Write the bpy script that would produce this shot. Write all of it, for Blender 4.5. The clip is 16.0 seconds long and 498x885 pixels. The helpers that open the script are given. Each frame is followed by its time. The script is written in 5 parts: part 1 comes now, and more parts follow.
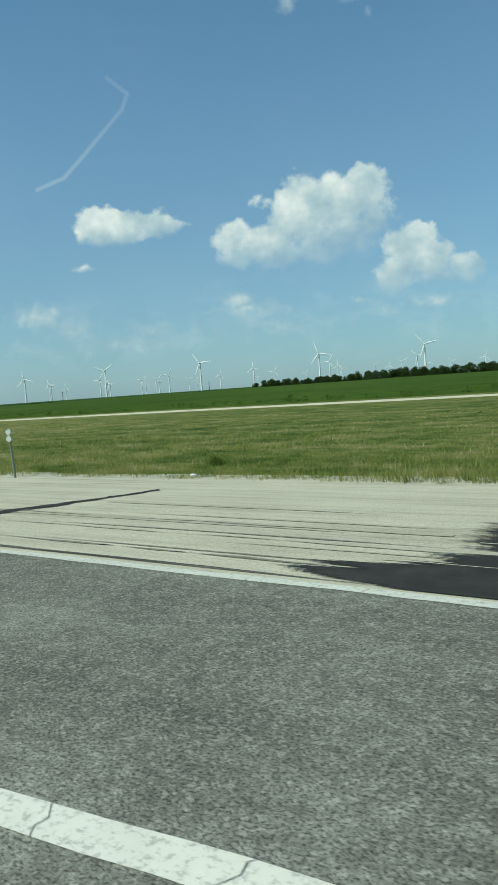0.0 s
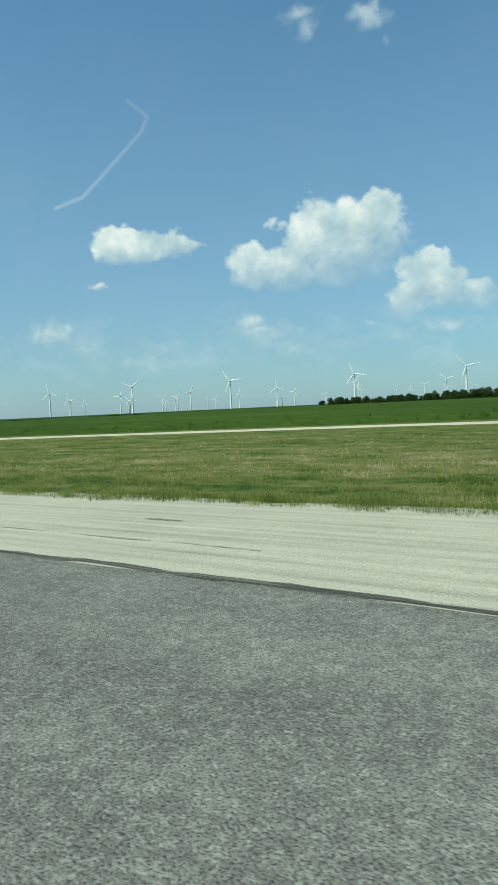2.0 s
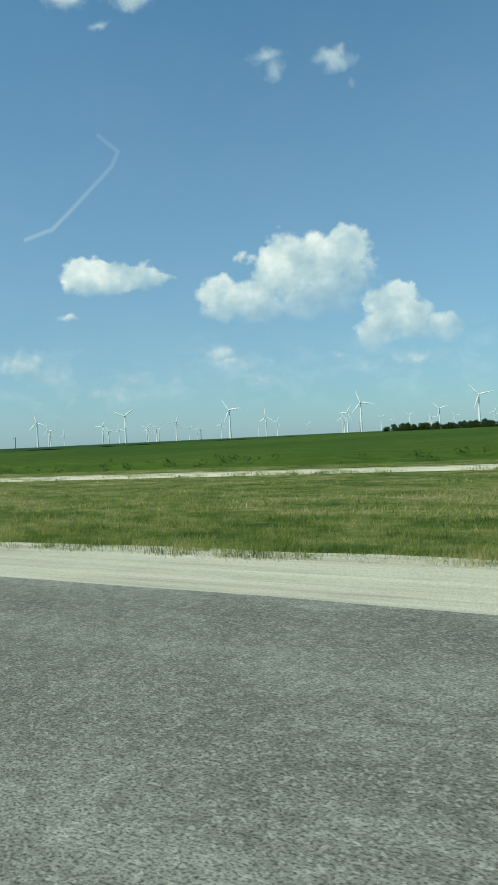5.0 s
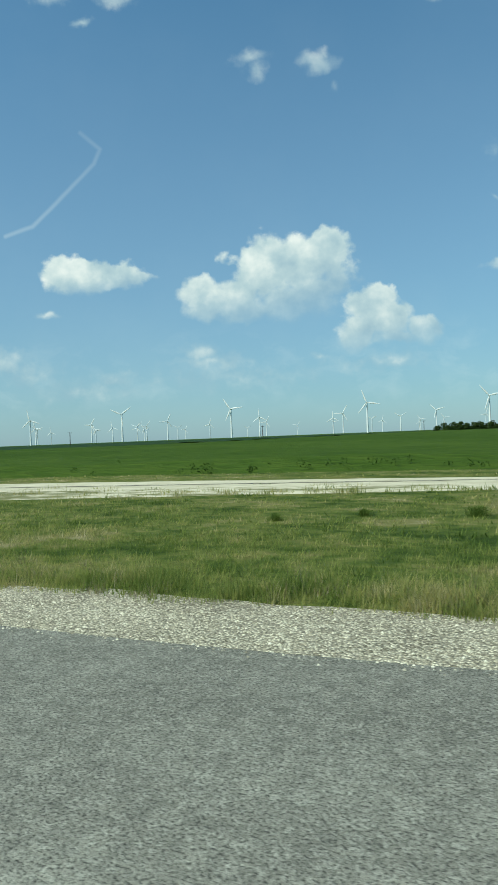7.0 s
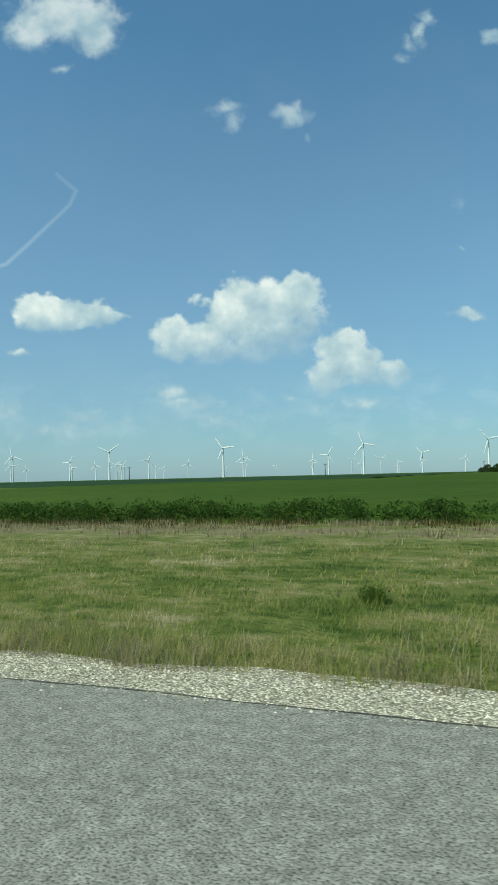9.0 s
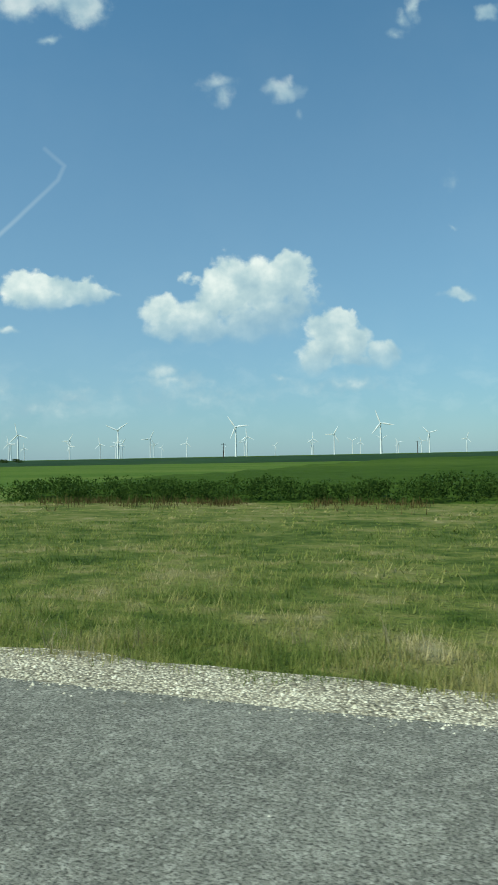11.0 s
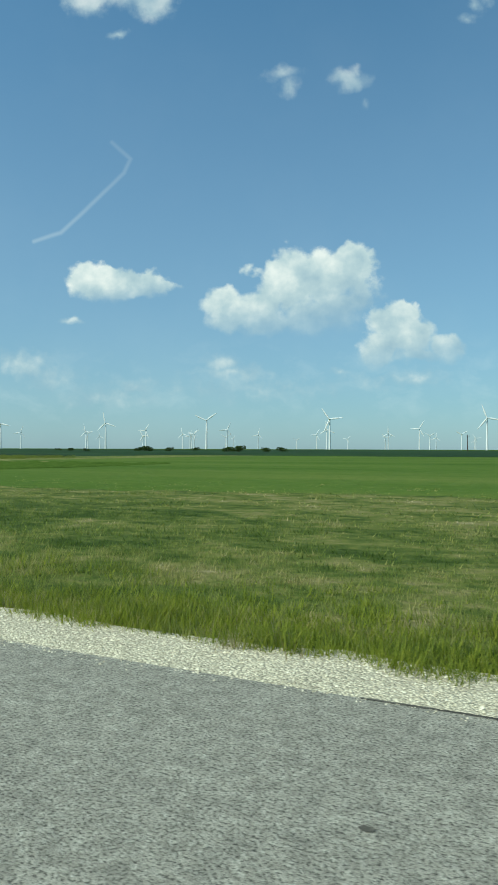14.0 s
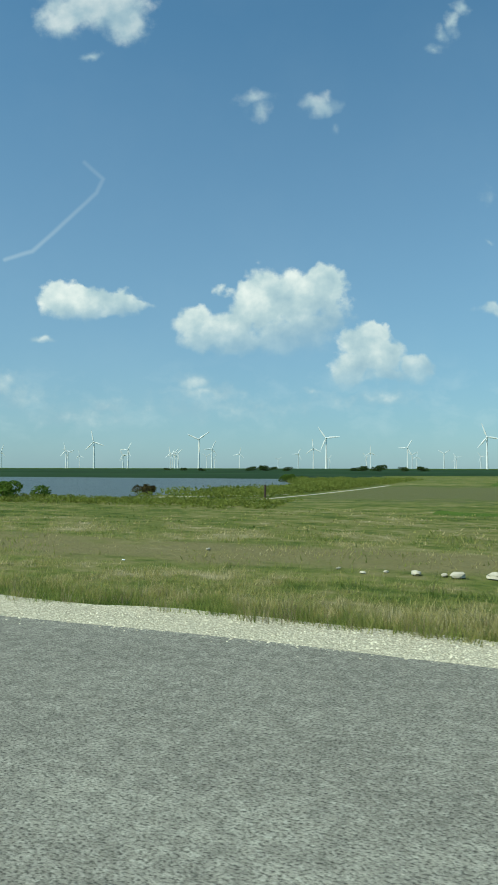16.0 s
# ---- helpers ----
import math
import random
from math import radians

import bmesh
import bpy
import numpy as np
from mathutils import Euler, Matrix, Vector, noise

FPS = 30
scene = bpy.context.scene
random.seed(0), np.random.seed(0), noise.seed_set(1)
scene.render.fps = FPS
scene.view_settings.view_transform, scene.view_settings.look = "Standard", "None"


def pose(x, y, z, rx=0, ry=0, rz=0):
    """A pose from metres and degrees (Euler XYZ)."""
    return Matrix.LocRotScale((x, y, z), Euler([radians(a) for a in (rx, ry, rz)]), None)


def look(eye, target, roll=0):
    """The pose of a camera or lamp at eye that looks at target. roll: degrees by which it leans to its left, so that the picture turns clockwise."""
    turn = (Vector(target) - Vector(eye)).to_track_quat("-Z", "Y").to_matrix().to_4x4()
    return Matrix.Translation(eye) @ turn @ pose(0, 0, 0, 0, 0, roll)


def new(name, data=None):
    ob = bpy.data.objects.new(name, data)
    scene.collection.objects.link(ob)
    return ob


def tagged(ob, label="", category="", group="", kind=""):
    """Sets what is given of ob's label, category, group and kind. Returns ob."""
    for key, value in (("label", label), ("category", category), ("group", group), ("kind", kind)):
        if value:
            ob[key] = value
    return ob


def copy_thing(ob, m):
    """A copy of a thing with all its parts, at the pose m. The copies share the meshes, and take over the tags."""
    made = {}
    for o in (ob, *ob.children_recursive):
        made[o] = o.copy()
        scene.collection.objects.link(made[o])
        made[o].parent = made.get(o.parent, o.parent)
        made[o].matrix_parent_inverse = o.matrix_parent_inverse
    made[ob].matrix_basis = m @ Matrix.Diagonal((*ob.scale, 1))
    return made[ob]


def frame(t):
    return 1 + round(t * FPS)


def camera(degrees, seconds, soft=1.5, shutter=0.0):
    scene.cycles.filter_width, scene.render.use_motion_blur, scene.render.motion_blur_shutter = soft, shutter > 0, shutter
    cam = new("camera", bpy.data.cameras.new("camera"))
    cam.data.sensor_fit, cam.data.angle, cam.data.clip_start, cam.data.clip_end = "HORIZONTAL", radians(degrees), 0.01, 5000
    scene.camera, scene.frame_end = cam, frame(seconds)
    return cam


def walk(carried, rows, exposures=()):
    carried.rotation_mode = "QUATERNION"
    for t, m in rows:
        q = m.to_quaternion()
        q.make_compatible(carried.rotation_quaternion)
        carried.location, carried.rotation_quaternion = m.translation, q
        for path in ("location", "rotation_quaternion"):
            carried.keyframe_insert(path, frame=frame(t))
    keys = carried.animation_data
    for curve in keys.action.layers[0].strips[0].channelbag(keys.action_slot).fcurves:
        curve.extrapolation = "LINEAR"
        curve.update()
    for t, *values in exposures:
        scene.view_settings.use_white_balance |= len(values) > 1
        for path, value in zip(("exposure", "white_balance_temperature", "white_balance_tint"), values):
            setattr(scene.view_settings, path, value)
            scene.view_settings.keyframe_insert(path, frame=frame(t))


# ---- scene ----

# ---- the road's line: metres s along it, n to the right of the lane driven ----
SPEED, EYE = 30.0, 1.5
S_AXIS = np.arange(-600.0, 1400.5, 0.5)
TURN = np.radians(np.interp(S_AXIS / SPEED, [0, 3, 5.5, 7.5, 10, 13, 16], [-2.2, -1.8, 0.8, 3.5, 4.8, 5.3, 5.4]))
TURN = np.convolve(np.pad(TURN, 40, mode="edge"), np.ones(81) / 81, mode="valid")
LINE_X, LINE_Y = np.cumsum(-np.cos(TURN)) * 0.5, np.cumsum(-np.sin(TURN)) * 0.5
ZERO = int(np.argmin(abs(S_AXIS)))
LINE_X, LINE_Y = LINE_X - LINE_X[ZERO], LINE_Y - LINE_Y[ZERO]


def at(s, n=0.0):
    """World x, y of a place along and beside the road."""
    a = np.interp(s, S_AXIS, TURN)
    return np.interp(s, S_AXIS, LINE_X) - np.sin(a) * n, np.interp(s, S_AXIS, LINE_Y) + np.cos(a) * n


# ---- camera ----
cam = camera(39.2, 16.0, soft=1.6, shutter=0.010)
VIEW = [  # seconds, yaw, pitch, roll
    (0.0, 31.35, -4.54, -4.05), (0.5, 31.60, -4.41, -4.52), (1.0, 31.85, -4.12, -4.40), (1.5, 32.00, -3.49, -3.86),
    (2.0, 32.06, -2.86, -2.70), (2.5, 32.03, -2.39, -1.86), (3.0, 31.93, -2.03, -1.52), (3.5, 31.44, -1.54, -1.46),
    (4.0, 30.65, -0.77, -2.10), (6.5, 28.39, -0.60, -2.32), (7.0, 27.86, -0.47, -2.23), (7.5, 26.93, 0.18, -2.40),
    (8.0, 26.28, 1.47, -2.50), (8.5, 25.76, 2.49, -2.12), (9.0, 25.29, 2.78, -1.35), (9.5, 24.62, 2.10, -0.74),
    (12.0, 24.50, 1.01, -1.33), (12.5, 26.11, 1.11, -0.69), (13.0, 27.80, 0.83, -0.19), (13.5, 28.91, 0.59, 0.07),
    (14.0, 29.23, 0.53, 0.18), (14.5, 28.96, 0.74, -0.02), (15.0, 28.08, 1.03, 0.25), (15.5, 27.26, 1.51, 0.29),
    (16.0, 26.96, 2.11, 0.11)]


def view_row(t, yaw, pitch, roll):
    x, y = at(SPEED * t)
    a, b = radians(yaw), radians(pitch)
    eye = Vector((x, y, EYE))
    return t, look(eye, eye + Vector((-math.sin(a) * math.cos(b), math.cos(a) * math.cos(b), math.sin(b))) * 10, roll)


walk(cam, [view_row(*row) for row in VIEW], exposures=[(s, e, 6150.0, -8.0) for s, e in ((0.0, -0.12), (0.3, -0.03), (0.6, 0.03), (1.0, 0.0), (2.0, 0.0), (4.0, 0.02), (6.5, -0.04), (7.5, 0.02), (9.5, -0.04), (12.0, 0.04), (13.0, 0.06), (14.0, 0.0), (15.0, 0.03), (16.0, -0.03))])

# ---- sky and sun ----
SUN_DIR = Vector((-0.38, -0.56, 0.74)).normalized()
world = bpy.data.worlds.new("sky")
scene.world = world
world.use_nodes = True
nt = world.node_tree
nt.nodes.clear()


class Net:
    """Short ways to lay nodes."""

    def __init__(self, tree):
        self.tree = tree

    def node(self, kind, **settings):
        made = self.tree.nodes.new(kind)
        for key, value in settings.items():
            setattr(made, key, value)
        return made

    def put(self, socket, value):
        if isinstance(value, bpy.types.NodeSocket):
            self.tree.links.new(value, socket)
        elif value is not None:
            socket.default_value = value

    def math(self, op, a, b=None, c=None, clamp=False):
        made = self.node("ShaderNodeMath", operation=op, use_clamp=clamp)
        for i, v in enumerate((a, b, c)):
            self.put(made.inputs[i], v)
        return made.outputs[0]

    def vec(self, op, a, b=None, out=0, scale=None):
        made = self.node("ShaderNodeVectorMath", operation=op)
        self.put(made.inputs[0], a)
        self.put(made.inputs[1], b)
        if scale is not None:
            self.put(made.inputs["Scale"], scale)
        return made.outputs[out]

    def noise(self, vector, scale, detail=4.0, rough=0.55, out=0):
        made = self.node("ShaderNodeTexNoise")
        self.put(made.inputs["Vector"], vector)
        made.inputs["Scale"].default_value = scale
        made.inputs["Detail"].default_value = detail
        made.inputs["Roughness"].default_value = rough
        return made.outputs[out]

    def span(self, value, lo, hi, a=0.0, b=1.0, smooth=False):
        made = self.node("ShaderNodeMapRange", interpolation_type="SMOOTHSTEP" if smooth else "LINEAR")
        for i, v in enumerate((value, lo, hi, a, b)):
            self.put(made.inputs[i], v)
        return made.outputs[0]

    def mix(self, factor, a, b, blend="MIX"):
        made = self.node("ShaderNodeMix", data_type="RGBA", blend_type=blend)
        self.put(made.inputs["Factor"], factor)
        self.put(made.inputs["A"], a if not isinstance(a, tuple) else (*a, 1)[:4])
        self.put(made.inputs["B"], b if not isinstance(b, tuple) else (*b, 1)[:4])
        return made.outputs["Result"]

    def ramp(self, value, stops):
        made = self.node("ShaderNodeValToRGB")
        self.put(made.inputs[0], value)
        els = made.color_ramp.elements
        while len(els) < len(stops):
            els.new(0.5)
        for el, (p, c) in zip(els, stops):
            el.position, el.color = p, (*c, 1)
        return made.outputs[0]

    def xyz(self, x=0.0, y=0.0, z=0.0):
        made = self.node("ShaderNodeCombineXYZ")
        for i, v in enumerate((x, y, z)):
            self.put(made.inputs[i], v)
        return made.outputs[0]

    def split(self, v):
        made = self.node("ShaderNodeSeparateXYZ")
        self.put(made.inputs[0], v)
        return made.outputs


# clouds lie on a plane of directions: u to the right, v up, straight ahead at 26 degrees left of +y; each lump: u, v, half width, half height, body
CLOUD_LEFT = [(-0.287, 0.247, 0.034, 0.027, 1), (-0.255, 0.240, 0.050, 0.024, 1), (-0.215, 0.238, 0.042, 0.019, 1), (-0.182, 0.233, 0.026, 0.010, 0.9), (-0.202, 0.254, 0.014, 0.013, 0.3), (-0.236, 0.226, 0.060, 0.010, 0.7)]
CLOUD_BIG = [(-0.045, 0.204, 0.05, 0.024, 0.8), (-0.022, 0.222, 0.03, 0.022, 0.8), (0.10, 0.215, 0.03, 0.05, 0.5), (-0.094, 0.21, 0.029, 0.026, 1), (-0.076, 0.188, 0.047, 0.021, 1), (-0.03, 0.184, 0.042, 0.026, 1), (0.004, 0.238, 0.039, 0.045, 1), (0.045, 0.245, 0.049, 0.042, 1), (0.086, 0.261, 0.034, 0.033, 1), (0.067, 0.204, 0.049, 0.041, 0.8), (0.026, 0.188, 0.049, 0.028, 0.9), (0.104, 0.267, 0.018, 0.016, 0.8), (-0.060, 0.262, 0.012, 0.006, 0.22), (-0.043, 0.255, 0.017, 0.006, 0.26), (0.118, 0.272, 0.010, 0.014, 0.35)]
CLOUD_RIGHT = [(0.151, 0.178, 0.036, 0.033, 1), (0.129, 0.143, 0.031, 0.028, 1), (0.17, 0.158, 0.04, 0.036, 1), (0.223, 0.139, 0.026, 0.02, 1), (0.164, 0.199, 0.021, 0.016, 1), (0.185, 0.13, 0.048, 0.011, 0.8)]
# the last small lump is a reflection on the window glass, drawn as cloud
CLOUD_UPPER = [(-0.012, 0.540, 0.030, 0.015, 0.75), (-0.004, 0.518, 0.022, 0.018, 0.65), (0.088, 0.530, 0.032, 0.017, 0.9), (0.099, 0.54, 0.01, 0.01, 0.6), (0.103, 0.495, 0.007, 0.01, 0.35)]
CLOUD_TOP = [(-0.24, 0.681, 0.082, 0.043, 1), (-0.29, 0.665, 0.038, 0.035, 1), (-0.199, 0.653, 0.038, 0.033, 1), (-0.25, 0.601, 0.018, 0.007, 0.5), (0.252, 0.612, 0.016, 0.008, 0.45), (0.264, 0.628, 0.014, 0.014, 0.5), (0.279, 0.648, 0.014, 0.020, 0.6), (0.292, 0.672, 0.014, 0.018, 0.6), (0.384, 0.642, 0.02, 0.017, 0.85)]
CLOUD_FAINT = [(-0.316, 0.191, 0.023, 0.007, 0.75), (0.332, 0.224, 0.023, 0.009, 0.9), (0.328, 0.391, 0.011, 0.015, 0.3), (0.334, 0.326, 0.01, 0.004, 0.3), (-0.095, 0.124, 0.026, 0.016, 0.62), (-0.079, 0.107, 0.06, 0.016, 0.5), (-0.22, 0.094, 0.045, 0.013, 0.4), (0.176, 0.1, 0.06, 0.013, 0.4), (0.067, 0.111, 0.015, 0.006, 0.35), (-0.387, 0.119, 0.05, 0.024, 0.6), (-0.345, 0.106, 0.05, 0.018, 0.42), (-0.05, 0.085, 0.12, 0.02, 0.32), (0.13, 0.095, 0.09, 0.015, 0.22), (-0.27, 0.075, 0.09, 0.016, 0.35)]
# points along a window-glass reflection that is laid into the sky
GLASS_STREAK = [(-0.258, 0.446), (-0.230, 0.420), (-0.239, 0.400), (-0.333, 0.314), (-0.372, 0.302)]


def build_sky():
    w = Net(nt)
    coord = w.node("ShaderNodeTexCoord").outputs["Generated"]
    turn = w.node("ShaderNodeVectorRotate", rotation_type="Z_AXIS")
    w.put(turn.inputs["Vector"], coord)
    turn.inputs["Angle"].default_value = radians(-26)
    x, y, z = w.split(turn.outputs[0])
    ahead = w.math("MAXIMUM", y, 0.02)
    uv = w.xyz(w.math("DIVIDE", x, ahead), w.math("DIVIDE", z, ahead))
    front = w.span(y, 0.05, 0.25)
    billow = w.noise(uv, 16.0, 2.0, 0.5, out=1)
    curl = w.noise(uv, 46.0, 4.0, 0.5, out=1)
    warped = w.vec("ADD", uv, w.vec("SCALE", w.vec("SUBTRACT", billow, (0.5, 0.5, 0.5)), scale=0.035))
    warped = w.vec("ADD", warped, w.vec("SCALE", w.vec("SUBTRACT", curl, (0.5, 0.5, 0.5)), scale=0.018))
    fine = w.math("SUBTRACT", w.noise(uv, 52.0, 5.0, 0.55), 0.5)
    lump_u, lump_v = w.split(uv)[0], w.split(uv)[1]
    mask = shade = None
    for lumps, base, top, dense, mid in ((CLOUD_LEFT, 0.205, 0.285, 1.0, -0.235), (CLOUD_BIG, 0.160, 0.300, 1.0, 0.0), (CLOUD_RIGHT, 0.110, 0.225, 0.95, 0.17), (CLOUD_UPPER, 0.44, 0.57, 0.6, 0.04), (CLOUD_TOP, 0.54, 0.74, 0.7, -0.1), (CLOUD_FAINT, None, None, 0.7, 0.0)):
        body = None
        for u, v, a, c, weight in lumps:
            off = w.vec("MULTIPLY", w.vec("SUBTRACT", warped, (u, v, 0)), (1 / a, 1 / c, 0))
            near = w.math("MULTIPLY", w.math("SUBTRACT", 1.2, w.vec("LENGTH", off, out=1)), weight)
            body = near if body is None else w.math("SMOOTH_MAX", body, near, 0.12)
        rough = w.math("ADD", body, w.math("MULTIPLY", fine, 0.80))
        if base is None:
            veil = w.math("MULTIPLY", w.span(rough, -0.05, 0.75, smooth=True), dense)
            high = w.math("MULTIPLY", veil, 0.9)
        else:
            height = w.span(w.math("ADD", lump_v, w.math("MULTIPLY", fine, 0.02)), base, top)
            veil = w.math("MULTIPLY", w.span(rough, 0.02, w.span(height, 0.0, 0.6, 0.85, 0.36 / dense ** 2), smooth=True), w.span(height, 0.0, 0.35, 0.52 * dense, dense))
            # the left sides face the sun, the right sides thin out
            high = w.math("ADD", height, w.math("MULTIPLY", w.math("SUBTRACT", mid, lump_u), 2.6 if top < 0.4 else 0.4))
            veil = w.math("MULTIPLY", veil, w.span(high, -0.25, 0.40, 0.36, 1.0))
        high = w.math("MULTIPLY", high, w.span(veil, 0.0, 0.05))
        shade = high if shade is None else w.math("ADD", shade, high)
        mask = veil if mask is None else w.math("MAXIMUM", mask, veil)
    mask = w.math("MULTIPLY", mask, front)
    # window-glass reflection painted into the sky: thin streak with a hook at its upper end
    glass_gap = None
    for (ax, ay), (bx, by) in zip(GLASS_STREAK, GLASS_STREAK[1:]):
        d = Vector((bx - ax, by - ay, 0))
        off = w.vec("SUBTRACT", w.vec("ADD", uv, w.vec("SCALE", w.vec("SUBTRACT", billow, (0.5, 0.5, 0.5)), scale=0.004)), (ax, ay, 0))
        along = w.math("DIVIDE", w.vec("DOT_PRODUCT", off, tuple(d), out=1), d.length_squared, clamp=True)
        gap = w.vec("LENGTH", w.vec("SUBTRACT", off, w.vec("SCALE", tuple(d), scale=along)), out=1)
        glass_gap = gap if glass_gap is None else w.math("MINIMUM", glass_gap, gap)
    streak = w.math("MULTIPLY", w.math("MULTIPLY", w.span(glass_gap, 0.0, 0.0054, 1.0, 0.0, True), w.span(lump_v, 0.30, 0.44, 0.22, 0.09)), front)
    # the clouds' own light: white tops, blue-grey hollows and bases
    hollow = w.noise(w.vec("ADD", uv, (0.006, -0.012, 0)), 24.0, 4.0, 0.5)
    lit = w.math("ADD", w.math("MULTIPLY", w.math("SUBTRACT", w.math("MINIMUM", shade, 1.1), 0.5), 0.60), w.math("MULTIPLY", w.math("SUBTRACT", hollow, 0.5), -1.9))
    cloud = w.ramp(w.span(lit, -0.45, 0.45), [(0.0, (0.42, 0.55, 0.66)), (0.45, (0.60, 0.70, 0.76)), (0.8, (0.84, 0.87, 0.88)), (1.0, (0.99, 0.97, 0.96))])
    sky = w.node("ShaderNodeTexSky", sky_type="NISHITA", sun_disc=False, sun_elevation=math.asin(SUN_DIR.z),
                 sun_rotation=math.atan2(SUN_DIR.x, SUN_DIR.y), altitude=100.0, air_density=1.0, dust_density=0.5, ozone_density=2.0)
    air = w.mix(1.0, sky.outputs[0], (0.69, 1.04, 1.12), "MULTIPLY")
    # vapour thickens the light low over the land
    haze = w.span(w.math("ABSOLUTE", z), 0.0, 0.55, 0.68, 0.10)
    mild = w.noise(uv, 5.0, 4.0, 0.6)
    low = w.noise(w.vec("MULTIPLY", warped, (1.0, 1.9, 1.0)), 13.0, 5.0, 0.6)
    low = w.math("MULTIPLY", w.math("MULTIPLY", w.span(low, 0.47, 0.72, 0.0, 0.17), w.math("MULTIPLY", w.span(lump_v, 0.02, 0.07), w.span(lump_v, 0.17, 0.10))), front)
    thin = w.math("MULTIPLY", w.span(mild, 0.45, 0.75, 0.0, 0.06), w.span(z, 0.02, 0.35, 1.0, 0.25))
    back = w.node("ShaderNodeBackground")
    back.inputs["Strength"].default_value = 0.119
    bright = w.vec("SCALE", cloud, scale=7.7)
    air = w.mix(haze, air, (2.62, 3.21, 4.24))
    air = w.mix(w.math("MAXIMUM", w.math("MAXIMUM", thin, low), streak), air, (7.0, 7.4, 7.6))
    air = w.mix(mask, air, bright)
    w.put(back.inputs["Color"], air)
    out = w.node("ShaderNodeOutputWorld")
    w.put(out.inputs["Surface"], back.outputs[0])


build_sky()
sun = new("sun", bpy.data.lights.new("sun", "SUN"))
sun.data.energy, sun.data.angle, sun.data.color = 4.8, radians(0.6), (1.0, 0.93, 0.79)
sun.matrix_world = look(SUN_DIR * 50, (0, 0, 0))


# ---- materials ----
def material(name, build, rough=0.9, metal=0.0, spec=0.3):
    """build(net, uv, place) gives colour and, if any, height and roughness."""
    mat = bpy.data.materials.new(name)
    mat.use_nodes = True
    tree = mat.node_tree
    net = Net(tree)
    shader = tree.nodes["Principled BSDF"]
    coord = tree.nodes.new("ShaderNodeTexCoord")
    made = build(net, coord.outputs["UV"], tree.nodes.new("ShaderNodeNewGeometry").outputs["Position"])
    colour, height, depth, gloss = (*made, None, None, None)[:4] if isinstance(made, tuple) and not isinstance(made[0], float) else (made, None, None, None)
    net.put(shader.inputs["Base Color"], (*colour, 1) if isinstance(colour, tuple) else colour)
    shader.inputs["Roughness"].default_value, shader.inputs["Metallic"].default_value = rough, metal
    shader.inputs["Specular IOR Level"].default_value = spec
    if gloss is not None:
        net.put(shader.inputs["Roughness"], gloss)
    if height is not None:
        bump = net.node("ShaderNodeBump")
        bump.inputs["Distance"].default_value = depth
        net.put(bump.inputs["Height"], height)
        net.put(shader.inputs["Normal"], bump.outputs[0])
    return mat


def asphalt_look(w, uv, p):
    grit = w.noise(p, 62.0, 3.0, 0.75)
    chip = w.node("ShaderNodeTexVoronoi")
    w.put(chip.inputs["Vector"], p)
    chip.inputs["Scale"].default_value = 50.0
    stone = w.span(w.split(chip.outputs["Color"])[0], 0.4, 1.0)
    mottle = w.noise(p, 8.0, 5.0, 0.72)
    patch = w.noise(w.vec("MULTIPLY", uv, (0.06, 0.9, 1)), 1.0, 5.0, 0.6)
    blot = w.noise(p, 1.1, 6.0, 0.68)
    tone = w.ramp(w.math("ADD", w.math("MULTIPLY", patch, 0.55), w.math("MULTIPLY", blot, 0.45)), [(0.36, (0.080, 0.080, 0.067)), (0.5, (0.178, 0.176, 0.148)), (0.64, (0.320, 0.318, 0.266))])
    # the surfacing is older and paler farther on
    age = [(0.005, 0.06), (0.02, 0.34), (0.035, 0.40), (0.06, 0.26), (0.20, 0.24), (0.30, 0.14), (0.35, 0.40), (0.385, 0.28), (0.405, 0.0), (0.445, 0.70), (0.50, 0.66), (0.57, 0.02), (0.61, 0.0), (0.634, 0.68), (0.655, 0.88), (0.69, 0.70), (0.725, 0.74), (0.75, 0.64), (0.80, 0.52)]
    old = w.split(w.ramp(w.span(w.split(uv)[0], 0.0, 600.0), [(q, (v, 0, 0)) for q, v in age]))[0]
    tone = w.mix(old, tone, (0.400, 0.384, 0.322))
    # darker, bluer stretch between 338 and 378 m
    dark_run = w.math("MULTIPLY", w.span(w.split(uv)[0], 338.0, 352.0, smooth=True), w.span(w.split(uv)[0], 378.0, 366.0, smooth=True))
    tone = w.mix(w.math("MULTIPLY", stone, w.math("SUBTRACT", 0.46, w.math("MULTIPLY", dark_run, 0.22))), tone, (0.55, 0.54, 0.465))
    tone = w.mix(w.math("MULTIPLY", dark_run, 0.55), tone, (0.135, 0.150, 0.155))
    relaid = w.math("MULTIPLY", w.span(w.split(uv)[0], 233.0, 238.0, smooth=True), w.span(w.split(uv)[0], 250.0, 244.0, smooth=True))
    tone = w.mix(w.math("MULTIPLY", relaid, 0.34), tone, (0.125, 0.128, 0.115))
    tone = w.mix(w.span(mottle, 0.36, 0.60, 0.42, 0.0), tone, (0.07, 0.069, 0.062))
    tone = w.mix(w.span(grit, 0.38, 0.52, 0.85, 0.0), tone, (0.03, 0.03, 0.028))
    return tone, w.math("ADD", grit, w.math("MULTIPLY", stone, 0.6)), 0.010


